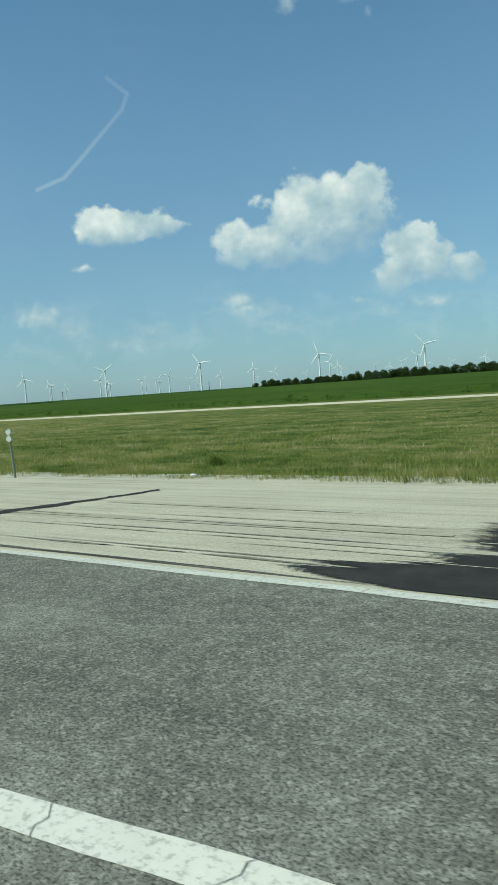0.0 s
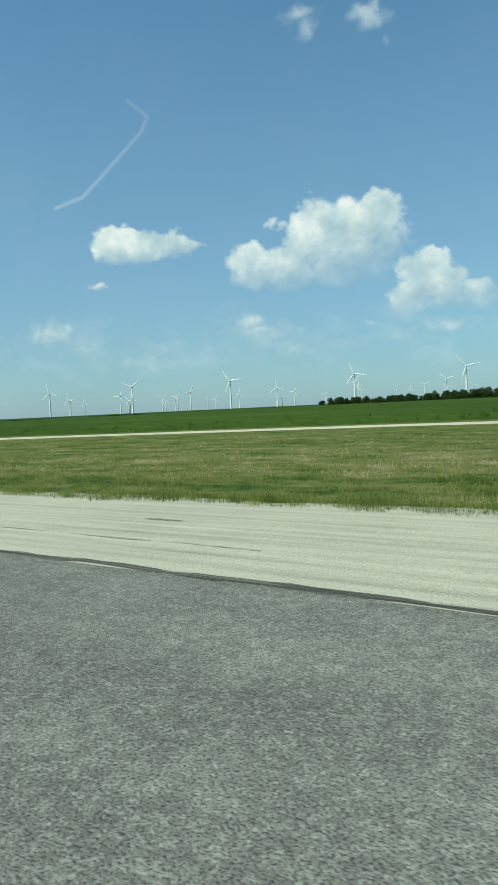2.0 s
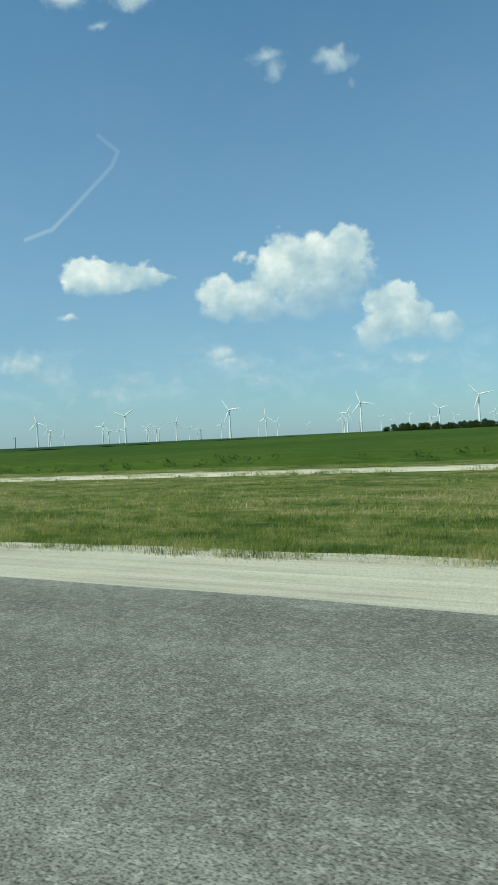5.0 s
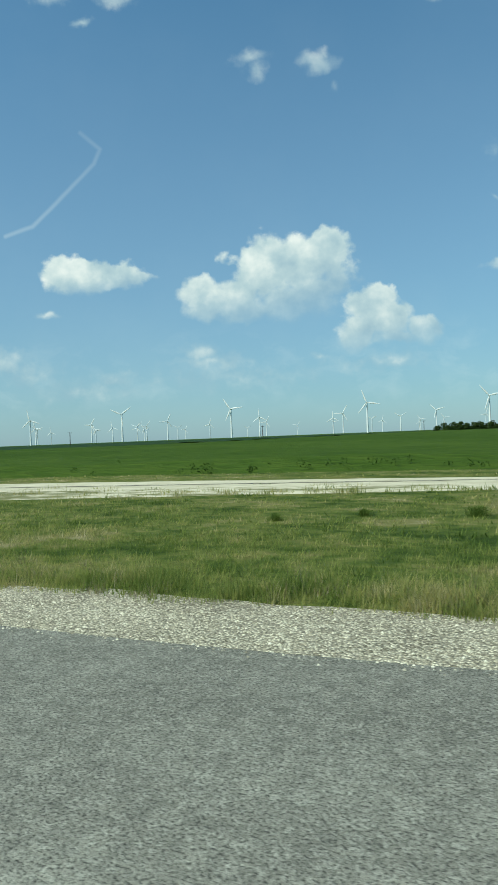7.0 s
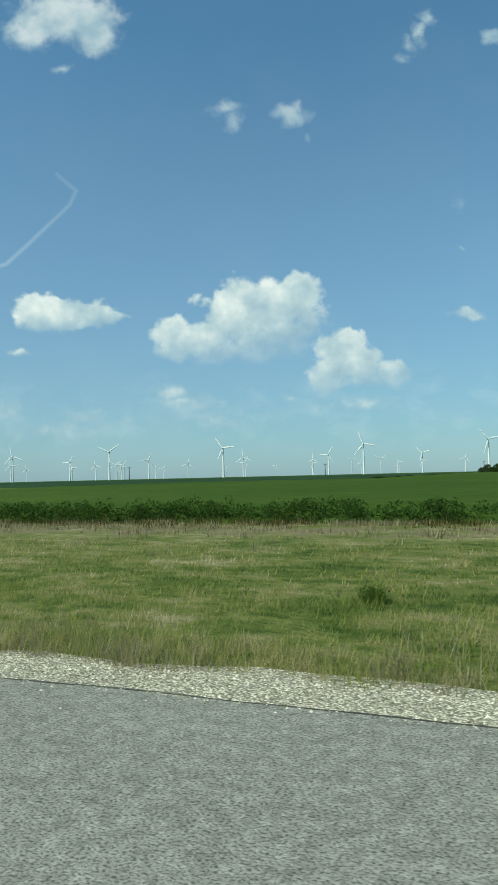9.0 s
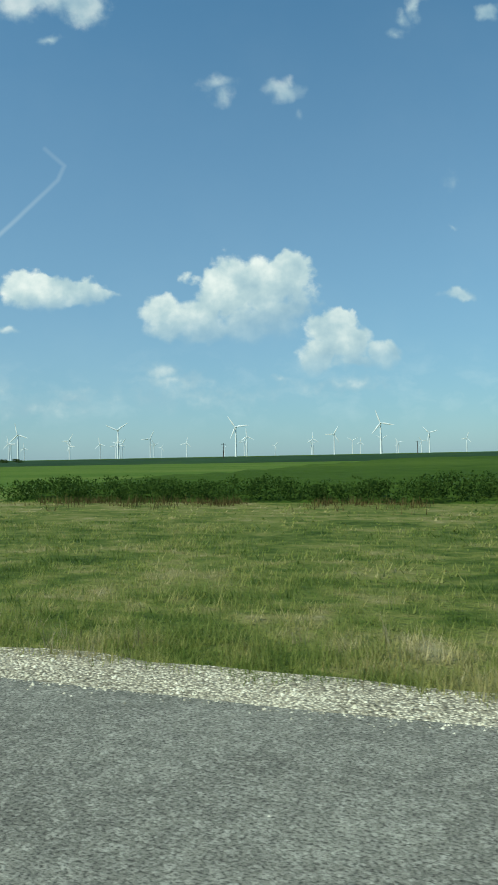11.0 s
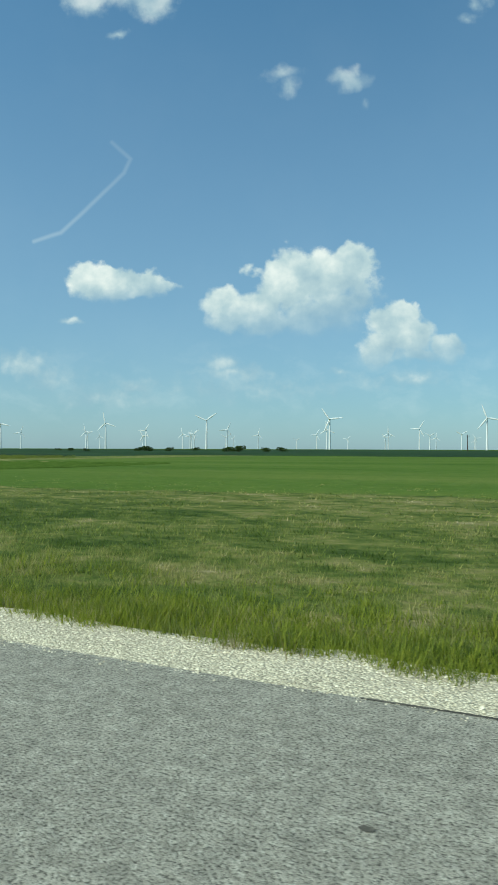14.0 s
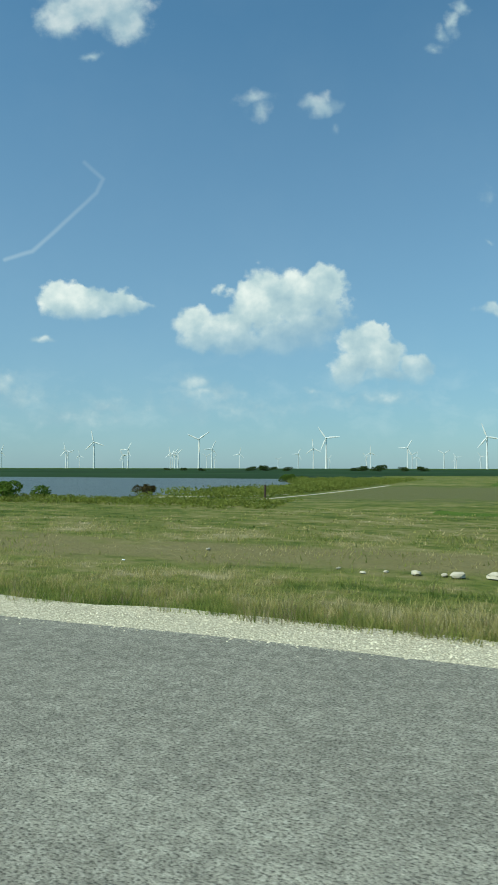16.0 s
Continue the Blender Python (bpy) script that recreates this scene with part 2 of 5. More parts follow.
def pale_look(w, uv, p):
    streak = w.noise(w.vec("MULTIPLY", uv, (0.16, 5.0, 1)), 1.0, 7.0, 0.68)
    blot = w.noise(w.vec("MULTIPLY", p, (0.5, 1.0, 1.0)), 0.7, 6.0, 0.65)
    grit = w.noise(p, 38.0, 3.0, 0.7)
    tone = w.ramp(w.math("ADD", w.math("MULTIPLY", streak, 0.65), w.math("MULTIPLY", blot, 0.35)), [(0.33, (0.22, 0.205, 0.155)), (0.41, (0.38, 0.355, 0.272)), (0.50, (0.475, 0.445, 0.345)), (0.62, (0.55, 0.515, 0.405)), (0.75, (0.63, 0.595, 0.47))])
    return w.mix(w.span(grit, 0.35, 0.55, 0.45, 0.0), tone, (0.22, 0.20, 0.16)), grit, 0.012


def track_look(w, uv, p):
    across = w.split(uv)[1]
    streak = w.noise(w.vec("MULTIPLY", uv, (0.08, 5.0, 1)), 1.0, 6.0, 0.65)
    tuft = w.noise(w.vec("MULTIPLY", p, (0.6, 1.4, 1.0)), 1.2, 5.0, 0.7)
    tone = w.ramp(tuft, [(0.3, (0.40, 0.36, 0.25)), (0.6, (0.60, 0.55, 0.41))])
    bare = w.math("ADD", w.math("ADD", w.math("MULTIPLY", streak, 0.55), w.math("MULTIPLY", tuft, 0.45)), w.span(across, 0.35, 0.58, -0.02, 0.16))
    bare = w.math("ADD", bare, w.span(w.split(uv)[0], 236.0, 244.0, 0.0, -0.05))
    bare = w.math("ADD", bare, w.span(w.split(uv)[0], 198.0, 222.0, 0.12, 0.0))
    return w.mix(w.span(bare, 0.46, 0.53, 0.9, 0.0), tone, (0.13, 0.135, 0.045)), tuft, 0.05


def gravel_look(w, uv, p):
    cell = w.node("ShaderNodeTexVoronoi")
    w.put(cell.inputs["Vector"], p)
    cell.inputs["Scale"].default_value = 46.0
    stone = w.split(cell.outputs["Color"])[0]
    blot = w.noise(p, 1.1, 4.0, 0.6)
    tone = w.ramp(w.math("ADD", w.math("MULTIPLY", stone, 0.6), w.math("MULTIPLY", blot, 0.42)), [(0.22, (0.12, 0.105, 0.068)), (0.38, (0.34, 0.305, 0.215)), (0.52, (0.56, 0.51, 0.37)), (0.74, (0.82, 0.76, 0.58))])
    tone = w.mix(w.span(cell.outputs["Distance"], 0.3, 0.6, 0.0, 0.8), tone, (0.21, 0.19, 0.145))
    tone = w.mix(w.span(w.split(uv)[0], 385.0, 410.0, 0.0, 0.32), tone, (0.72, 0.67, 0.50))
    grey = w.math("MULTIPLY", w.span(w.split(uv)[0], 335.0, 352.0, smooth=True), w.span(w.split(uv)[0], 384.0, 370.0, smooth=True))
    tone = w.mix(w.math("MULTIPLY", grey, 0.45), tone, (0.27, 0.265, 0.235))
    return tone, w.math("SUBTRACT", 1.0, cell.outputs["Distance"]), 0.014


def stone_look(w, uv, p):
    made = w.node("ShaderNodeNewGeometry").outputs["Random Per Island"]
    tone = w.ramp(made, [(0.0, (0.17, 0.15, 0.11)), (0.3, (0.42, 0.385, 0.285)), (0.7, (0.64, 0.60, 0.46)), (1.0, (0.76, 0.73, 0.60))])
    grey = w.math("MULTIPLY", w.span(w.split(p)[0], -335.0, -352.0, smooth=True), w.span(w.split(p)[0], -384.0, -370.0, smooth=True))
    tone = w.mix(w.math("MULTIPLY", grey, 0.5), tone, (0.27, 0.265, 0.235))
    return w.mix(w.span(w.split(p)[0], -385.0, -410.0, 0.0, 0.25), tone, (0.74, 0.69, 0.52))


MEADOW = [(0.26, (0.058, 0.096, 0.017)), (0.42, (0.116, 0.157, 0.033)), (0.57, (0.196, 0.220, 0.058)), (0.73, (0.285, 0.265, 0.105)), (0.95, (0.45, 0.395, 0.235))]


def meadow(w, p, each):
    """Uneven patches of greener and drier growth, from single clumps to whole stretches."""
    blot = w.noise(w.vec("MULTIPLY", p, (0.62, 1.0, 0.0)), 0.75, 5.0, 0.62)
    wide = w.noise(w.vec("MULTIPLY", p, (0.4, 1.0, 0.0)), 0.09, 3.0, 0.5)
    clump = w.noise(w.vec("MULTIPLY", p, (0.85, 1.0, 0.0)), 2.6, 3.0, 0.6)
    x = w.split(p)[0]
    lush = w.math("MULTIPLY", w.span(x, -402.0, -424.0, smooth=True), w.span(x, -560.0, -520.0, smooth=True))
    wet = w.math("MULTIPLY", w.span(x, -231.0, -238.0, smooth=True), w.span(x, -252.0, -246.0, smooth=True))
    green = w.math("MULTIPLY", w.math("MAXIMUM", w.math("MULTIPLY", lush, 0.25), wet), -0.085)
    total = w.math("ADD", w.math("MULTIPLY", each, 0.12), w.math("MULTIPLY", w.math("SUBTRACT", blot, 0.5), 1.25))
    total = w.math("ADD", total, w.math("MULTIPLY", w.math("SUBTRACT", wide, 0.5), 0.6))
    total = w.math("ADD", total, w.math("MULTIPLY", w.math("SUBTRACT", clump, 0.5), 0.85))
    # drier stretches of the verge
    dry = w.math("MULTIPLY", w.span(x, -256.0, -272.0, smooth=True), w.span(x, -318.0, -296.0, smooth=True))
    drier = w.math("MULTIPLY", w.span(x, -372.0, -388.0, smooth=True), w.math("MULTIPLY", w.span(x, -416.0, -402.0, smooth=True), w.span(w.split(p)[1], 9.0, -2.0, smooth=True)))
    thin = w.math("MULTIPLY", w.span(x, -456.0, -468.0, smooth=True), 0.2)
    total = w.math("ADD", total, w.math("MULTIPLY", w.math("MAXIMUM", w.math("MAXIMUM", w.math("MULTIPLY", dry, 0.6), drier), thin), 0.10))
    return w.math("ADD", w.math("ADD", total, 0.52), green)


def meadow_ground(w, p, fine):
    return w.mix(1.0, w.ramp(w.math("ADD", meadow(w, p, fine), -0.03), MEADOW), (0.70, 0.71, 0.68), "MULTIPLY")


def soil_look(w, uv, p):
    fine = w.noise(w.vec("MULTIPLY", p, (0.7, 1.6, 1.0)), 5.0, 5.0, 0.7)
    return meadow_ground(w, p, fine), fine, 0.12


def grass_look(w, uv, p):
    tuft = w.math("SUBTRACT", w.noise(w.vec("MULTIPLY", p, (1.0, 1.0, 0.0)), 4.5, 2.0, 0.5), 0.5)
    each = meadow(w, p, w.node("ShaderNodeNewGeometry").outputs["Random Per Island"])
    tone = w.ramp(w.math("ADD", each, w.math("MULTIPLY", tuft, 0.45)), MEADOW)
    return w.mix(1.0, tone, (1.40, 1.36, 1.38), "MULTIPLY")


def crop_look(w, uv, p):
    blot = w.noise(p, 0.02, 5.0, 0.6)
    tuft = w.noise(w.vec("MULTIPLY", p, (0.5, 1.4, 1.0)), 0.9, 5.0, 0.7)
    tone = w.ramp(w.math("ADD", w.math("MULTIPLY", blot, 0.5), w.math("MULTIPLY", tuft, 0.5)), [(0.32, (0.028, 0.056, 0.009)), (0.5, (0.050, 0.086, 0.014)), (0.68, (0.086, 0.125, 0.022))])
    return tone, tuft, 0.4


def light_crop_look(w, uv, p):
    blot = w.noise(w.vec("MULTIPLY", uv, (0.02, 0.09, 1)), 1.0, 5.0, 0.6)
    tuft = w.noise(p, 0.9, 5.0, 0.7)
    tone = w.ramp(w.math("ADD", w.math("MULTIPLY", blot, 0.65), w.math("MULTIPLY", tuft, 0.35)), [(0.32, (0.046, 0.090, 0.013)), (0.5, (0.078, 0.126, 0.023)), (0.66, (0.116, 0.150, 0.036)), (0.8, (0.17, 0.172, 0.066))])
    return tone, tuft, 0.3


def dark_crop_look(w, uv, p):
    blot = w.noise(p, 0.03, 5.0, 0.65)
    return w.ramp(blot, [(0.3, (0.012, 0.030, 0.010)), (0.6, (0.022, 0.050, 0.014)), (0.8, (0.035, 0.065, 0.018))]), blot, 0.8


def leaf_look(dark, bright):
    def build(w, uv, p):
        each = w.node("ShaderNodeNewGeometry").outputs["Random Per Island"]
        return w.ramp(each, [(0.0, dark), (1.0, bright)])
    return build


def paint_look(colour, wear, amount):
    def build(w, uv, p):
        chips = w.noise(p, 22.0, 6.0, 0.75)
        broad = w.noise(p, 1.7, 4.0, 0.6)
        worn = w.math("MULTIPLY", w.span(chips, 0.52, 0.62), amount)
        tone = w.mix(w.span(broad, 0.35, 0.7, 0.0, 0.22), colour, wear)
        return w.mix(worn, tone, wear)
    return build


def plain_look(colour, dark, scale=6.0):
    def build(w, uv, p):
        return w.mix(w.span(w.noise(p, scale, 4.0, 0.6), 0.4, 0.75, 0.0, 0.6), colour, dark)
    return build


def seam_look(w, uv, p):
    """Tar worn through in streaks along the road."""
    streak = w.noise(w.vec("MULTIPLY", uv, (0.5, 22.0, 1.0)), 1.0, 5.0, 0.6)
    fine = w.noise(p, 26.0, 4.0, 0.65)
    tone = w.ramp(w.math("ADD", w.math("MULTIPLY", streak, 0.7), w.math("MULTIPLY", fine, 0.3)), [(0.36, (0.036, 0.035, 0.030)), (0.5, (0.088, 0.084, 0.072)), (0.64, (0.235, 0.225, 0.185))])
    return tone, fine, 0.006


def let_through(mat, share):
    """Thin leaves: part of the light passes."""
    tree = mat.node_tree
    shader, out = tree.nodes["Principled BSDF"], tree.nodes["Material Output"]
    thin, both = tree.nodes.new("ShaderNodeBsdfTranslucent"), tree.nodes.new("ShaderNodeMixShader")
    colour = shader.inputs["Base Color"]
    if colour.is_linked:
        tree.links.new(colour.links[0].from_socket, thin.inputs["Color"])
    both.inputs[0].default_value = share
    tree.links.new(shader.outputs[0], both.inputs[1])
    tree.links.new(thin.outputs[0], both.inputs[2])
    tree.links.new(both.outputs[0], out.inputs["Surface"])
    return mat


ASPHALT = material("asphalt", asphalt_look, 0.92, spec=0.12)
PALE = material("packed_limestone", pale_look, 0.95, spec=0.2)
GRAVEL = material("gravel", gravel_look, 0.95, spec=0.2)
STONE = material("gravel_stone", stone_look, 0.9, spec=0.2)
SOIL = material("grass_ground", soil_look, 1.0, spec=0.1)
GRASS = let_through(material("grass", grass_look, 0.75, spec=0.2), 0.55)
CROP = material("crop", crop_look, 0.95, spec=0.03)
LIGHT_CROP = material("light_crop", light_crop_look, 0.95, spec=0.03)
ROW_CROP = material("row_crop", lambda w, uv, p: w.ramp(w.noise(p, 1.3, 5.0, 0.7), [(0.32, (0.045, 0.086, 0.013)), (0.68, (0.082, 0.128, 0.024))]), 0.95, spec=0.03)
DARK_CROP = material("dark_crop", dark_crop_look, 0.9, spec=0.1)
LEAF = let_through(material("leaf", leaf_look((0.026, 0.050, 0.012), (0.080, 0.125, 0.030)), 0.8, spec=0.2), 0.45)
WEED = let_through(material("weed", leaf_look((0.070, 0.125, 0.016), (0.150, 0.222, 0.042)), 0.8, spec=0.1), 0.55)
TUFT_WEED = let_through(material("tuft_weed", leaf_look((0.105, 0.165, 0.026), (0.21, 0.27, 0.065)), 0.8, spec=0.1), 0.6)
YELLOW_WEED = let_through(material("yellow_weed", leaf_look((0.165, 0.215, 0.022), (0.34, 0.37, 0.06)), 0.8, spec=0.1), 0.55)
CROP_LEAF = let_through(material("crop_leaf", leaf_look((0.040, 0.078, 0.014), (0.070, 0.116, 0.022)), 0.85, spec=0.1), 0.55)
REED = material("reed", leaf_look((0.040, 0.032, 0.010), (0.13, 0.10, 0.038)), 0.9, spec=0.1)
STRAW = let_through(material("straw", leaf_look((0.20, 0.17, 0.08), (0.42, 0.37, 0.22)), 0.9, spec=0.1), 0.45)
BARK = material("bark", plain_look((0.09, 0.07, 0.05), (0.04, 0.03, 0.02)), 0.95, spec=0.1)
POLE_WOOD = material("pole_wood", plain_look((0.075, 0.055, 0.045), (0.03, 0.025, 0.02)), 0.9, spec=0.1)
TURBINE_WHITE = material("turbine_white", plain_look((0.78, 0.80, 0.80), (0.66, 0.69, 0.70), 0.2), 0.45, spec=0.4)
LINE_PAINT = material("road_paint", paint_look((0.68, 0.66, 0.58), (0.26, 0.25, 0.21), 0.6), 0.75, spec=0.3)
TAR = material("tar", plain_look((0.030, 0.029, 0.027), (0.060, 0.058, 0.053), 3.0), 0.9, spec=0.12)
TYRE = material("tyre_dust", plain_look((0.33, 0.31, 0.242), (0.44, 0.412, 0.322), 5.0), 0.9, spec=0.12)
TAR_WORN = material("worn_tar", seam_look, 0.9, spec=0.12)


def soft_patch(w, uv, s0, s1):
    """1 well inside a strip, falling to 0 at its sides and ends."""
    along, across = w.split(uv)[0], w.split(uv)[1]
    sides = w.math("MULTIPLY", w.span(across, 0.0, 0.38, smooth=True), w.span(across, 1.0, 0.62, smooth=True))
    ends = w.math("MULTIPLY", w.span(along, s0, s0 + 3.0, smooth=True), w.span(along, s1, s1 - 3.0, smooth=True))
    return w.math("MULTIPLY", sides, ends)


def bare_look(s0, s1, lo, hi, dark, pale, stretch=(0.5, 1.1, 1.0), size=0.9):
    """Earth showing in uneven patches through the growth."""
    def build(w, uv, p):
        bare = w.noise(w.vec("MULTIPLY", p, stretch), size, 5.0, 0.65)
        fine = w.noise(w.vec("MULTIPLY", p, (0.7, 1.6, 1.0)), 5.0, 5.0, 0.7)
        grain = w.noise(p, 9.0, 4.0, 0.65)
        patch = w.math("ADD", bare, w.math("MULTIPLY", w.math("SUBTRACT", soft_patch(w, uv, s0, s1), 1.0), 0.5))
        return w.mix(w.span(patch, lo, hi, smooth=True), meadow_ground(w, p, fine), w.mix(grain, dark, pale)), fine, 0.10
    return build


DRAIN = material("drain_earth", bare_look(431, 449, 0.34, 0.58, (0.15, 0.125, 0.045), (0.25, 0.21, 0.085)), 1.0, spec=0.1)
WET = material("wet_earth", bare_look(445.5, 458, 0.18, 0.44, (0.17, 0.14, 0.085), (0.33, 0.28, 0.185)), 0.95, spec=0.15)
DRY = material("dry_soil", bare_look(246, 318, 0.38, 0.56, (0.10, 0.085, 0.040), (0.28, 0.235, 0.14), (0.8, 0.45, 1.0), 0.9), 0.95, spec=0.15)
STREAK = material("dragged_dirt", plain_look((0.17, 0.16, 0.13), (0.36, 0.34, 0.27), 9.0), 0.9, spec=0.12)
FAINT_TAR = material("faint_tar", plain_look((0.115, 0.112, 0.098), (0.23, 0.225, 0.19), 6.0), 0.9, spec=0.12)
THIN = material("thin_grass_earth", bare_look(456, 500, 0.24, 0.54, (0.135, 0.122, 0.050), (0.235, 0.210, 0.100)), 1.0, spec=0.1)
TILLED = material("tilled_earth", bare_look(470, 493.5, 0.10, 0.46, (0.095, 0.105, 0.040), (0.150, 0.150, 0.066), (1.0, 0.3, 1.0), 0.6), 1.0, spec=0.1)
EDGE_PAINT = material("worn_road_paint", paint_look((0.56, 0.56, 0.50), (0.33, 0.32, 0.27), 0.95), 0.8, spec=0.2)
SIGN_YELLOW = material("sign_yellow", paint_look((0.80, 0.47, 0.02), (0.60, 0.36, 0.03), 0.25), 0.45, spec=0.4)
SIGN_BLACK = material("sign_black", plain_look((0.015, 0.015, 0.015), (0.03, 0.03, 0.03)), 0.6)
SIGN_RED = material("sign_red", paint_look((0.55, 0.02, 0.03), (0.35, 0.02, 0.03), 0.25), 0.45, spec=0.4)
RAIL_WHITE = material("rail_white", paint_look((0.47, 0.39, 0.28), (0.30, 0.24, 0.16), 0.6), 0.7)
METAL = material("galvanised_steel", plain_look((0.36, 0.37, 0.36), (0.24, 0.25, 0.24), 9.0), 0.5, 0.8)
POST_GREEN = material("post_green", paint_look((0.20, 0.23, 0.17), (0.10, 0.11, 0.08), 0.5), 0.7)
POST_WHITE = material("post_white", paint_look((0.66, 0.66, 0.60), (0.34, 0.34, 0.28), 0.5), 0.7)


def water_look(w, uv, p):
    ripple = w.noise(w.vec("MULTIPLY", p, (1.0, 2.2, 1.0)), 2.2, 5.0, 0.6)
    return w.mix(w.span(ripple, 0.3, 0.7), (0.055, 0.070, 0.068), (0.075, 0.090, 0.086)), ripple, 0.10


WATER = material("pond_water", water_look, 0.32, spec=0.2)
BANK_LEAF = let_through(material("bank_leaf", leaf_look((0.14, 0.18, 0.03), (0.26, 0.285, 0.07)), 0.85, spec=0.1), 0.45)


# ---- mesh helpers ----
def mesh_object(name, verts, faces, mat, parent=None, uvs=None, smooth=False):
    """A mesh object from arrays; faces all of one size."""
    verts, faces = np.asarray(verts, np.float32), np.asarray(faces, np.int32)
    me = bpy.data.meshes.new(name)
    k = faces.shape[1]
    me.vertices.add(len(verts))
    me.vertices.foreach_set("co", verts.ravel())
    me.loops.add(faces.size)
    me.loops.foreach_set("vertex_index", faces.ravel())
    me.polygons.add(len(faces))
    me.polygons.foreach_set("loop_start", np.arange(0, faces.size, k, dtype=np.int32))
    me.polygons.foreach_set("loop_total", np.full(len(faces), k, np.int32))
    if smooth:
        me.polygons.foreach_set("use_smooth", np.ones(len(faces), bool))
    me.update(calc_edges=True)
    if uvs is not None:
        layer = me.uv_layers.new(name="road")
        layer.data.foreach_set("uv", np.asarray(uvs, np.float32)[faces.ravel()].ravel())
    me.materials.append(mat)
    ob = new(name, me)
    if parent:
        ob.parent = parent
    return ob


def part(name, bm, mat, parent=None, label="", smooth=False):
    me = bpy.data.meshes.new(name)
    bmesh.ops.recalc_face_normals(bm, faces=bm.faces)
    for f in bm.faces:
        f.smooth = smooth
    bm.to_mesh(me)
    bm.free()
    me.materials.append(mat)
    ob = new(name, me)
    if parent:
        ob.parent = parent
    if label:
        ob["label"] = label
    return ob


def box(bm, size, m):
    bmesh.ops.create_cube(bm, size=1.0, matrix=m @ Matrix.Diagonal((*size, 1)))


def block(size, m=Matrix(), bevel=0.0):
    bm = bmesh.new()
    box(bm, size, m)
    if bevel:
        bmesh.ops.bevel(bm, geom=list(bm.edges), offset=bevel, segments=1, affect="EDGES")
    return bm


def tube(bm, a, b, ra, rb, sides=8):
    a, b = Vector(a), Vector(b)
    m = Matrix.Translation((a + b) / 2) @ (b - a).to_track_quat("Z", "Y").to_matrix().to_4x4()
    bmesh.ops.create_cone(bm, cap_ends=True, segments=sides, radius1=ra, radius2=rb, depth=(b - a).length, matrix=m)


def knots(table):
    s, n = np.array(table).T
    return lambda q: np.interp(q, s, n)


def ragged(q, size, scale, seed):
    """A slow uneven wave along the road, the same at every build."""
    q = np.asarray(q, float)
    rng = np.random.default_rng(seed)
    out = 0 * q
    for k in range(7):
        out += np.sin(q / scale * 1.7 ** k + rng.uniform(0, 6.28)) / 1.35 ** k
    return out * size / 3.0


def strip(name, s0, s1, step, near, far, cols, mat, height, label, category, kind="structure", wave=0.0, tuck=False, share=False):
    """A sheet along the road between two lines; height(s, n) in metres."""
    s = np.arange(s0, s1 + step / 2, step)
    a, b = near(s), far(s)
    t = np.linspace(0, 1, cols + 1)
    n = a[:, None] + (b - a)[:, None] * t
    ss = np.repeat(s[:, None], cols + 1, 1)
    x, y = at(ss, n)
    z = height(ss, n) if callable(height) else np.full(x.shape, height)
    if wave:
        z = z.copy()
        z[:, 1:] += np.random.default_rng(7).uniform(-wave, wave, z[:, 1:].shape)
    if tuck:
        z = z.copy()
        z[:, 0] = z[:, -1] = -0.075
    i = np.arange(len(s) - 1)[:, None] * (cols + 1) + np.arange(cols)
    faces = np.stack([i, i + cols + 1, i + cols + 2, i + 1], -1).reshape(-1, 4)[:, ::-1]
    ob = mesh_object(name, np.stack([x, y, z], -1).reshape(-1, 3), faces[:, ::-1], mat, uvs=np.stack([ss, np.repeat(t[None], len(s), 0) if share else n], -1).reshape(-1, 2))
    return tagged(ob, label, category, kind=kind)


PAVED = knots([(-80, 4.55), (6, 4.5), (33, 4.52), (48, 4.6), (63, 4.85), (78, 5.0), (93, 5.17), (108, 5.35), (123, 5.6), (150, 5.6), (175, 5.45), (197, 5.25), (212, 4.43), (227, 4.25), (242, 4.2), (257, 4.4), (272, 4.39), (287, 4.35), (320, 4.1), (361, 3.86), (376, 3.73), (391, 3.77), (407, 3.97), (422, 4.17), (437, 4.7), (452, 4.79), (467, 5.04), (483, 5.76), (520, 5.8)])
VERGE = knots([(-80, 9.5), (3, 9.65), (18, 9.62), (33, 9.25), (48, 8.95), (65, 9.1), (80, 8.6), (95, 8.6), (109, 8.68), (124, 8.65), (150, 7.6), (175, 6.9), (197, 6.28), (212, 5.85), (227, 5.63), (242, 5.64), (257, 5.15), (272, 5.13), (287, 5.03), (320, 4.7), (361, 4.42), (376, 4.38), (391, 4.45), (407, 4.57), (422, 4.95), (437, 5.63), (452, 5.5), (467, 5.88), (483, 6.7), (520, 6.8)])
TRACK_NEAR = knots([(-200, 43), (40, 42.5), (75, 40), (95, 36), (112, 32), (125, 28.5), (140, 27.2), (170, 23.5), (198, 20.3), (210, 18.5), (226, 14.8), (234, 13.3), (240, 12.8), (247, 13.6)])
TRACK_FAR = knots([(-200, 47), (40, 46.5), (75, 44.2), (95, 40), (112, 36), (125, 32.5), (140, 31), (170, 27.5), (198, 24.0), (226, 23), (234, 22.3), (239, 19.6), (241.5, 15.6), (244.5, 14.0), (247, 13.8)])
CROP_NEAR = knots([(-200, 50), (40, 50), (75, 47.5), (95, 43.5), (112, 39.5), (140, 35.5), (170, 31.5), (198, 28.0), (226, 27), (240, 25), (255, 22), (275, 21.5), (300, 21.5), (340, 22)])
paved_edge = lambda s: PAVED(s) + ragged(s, 0.05, 0.9, 3)
verge_edge = lambda s: VERGE(s) + ragged(s, 0.16, 0.8, 4) + ragged(s, 0.10, 0.25, 14)


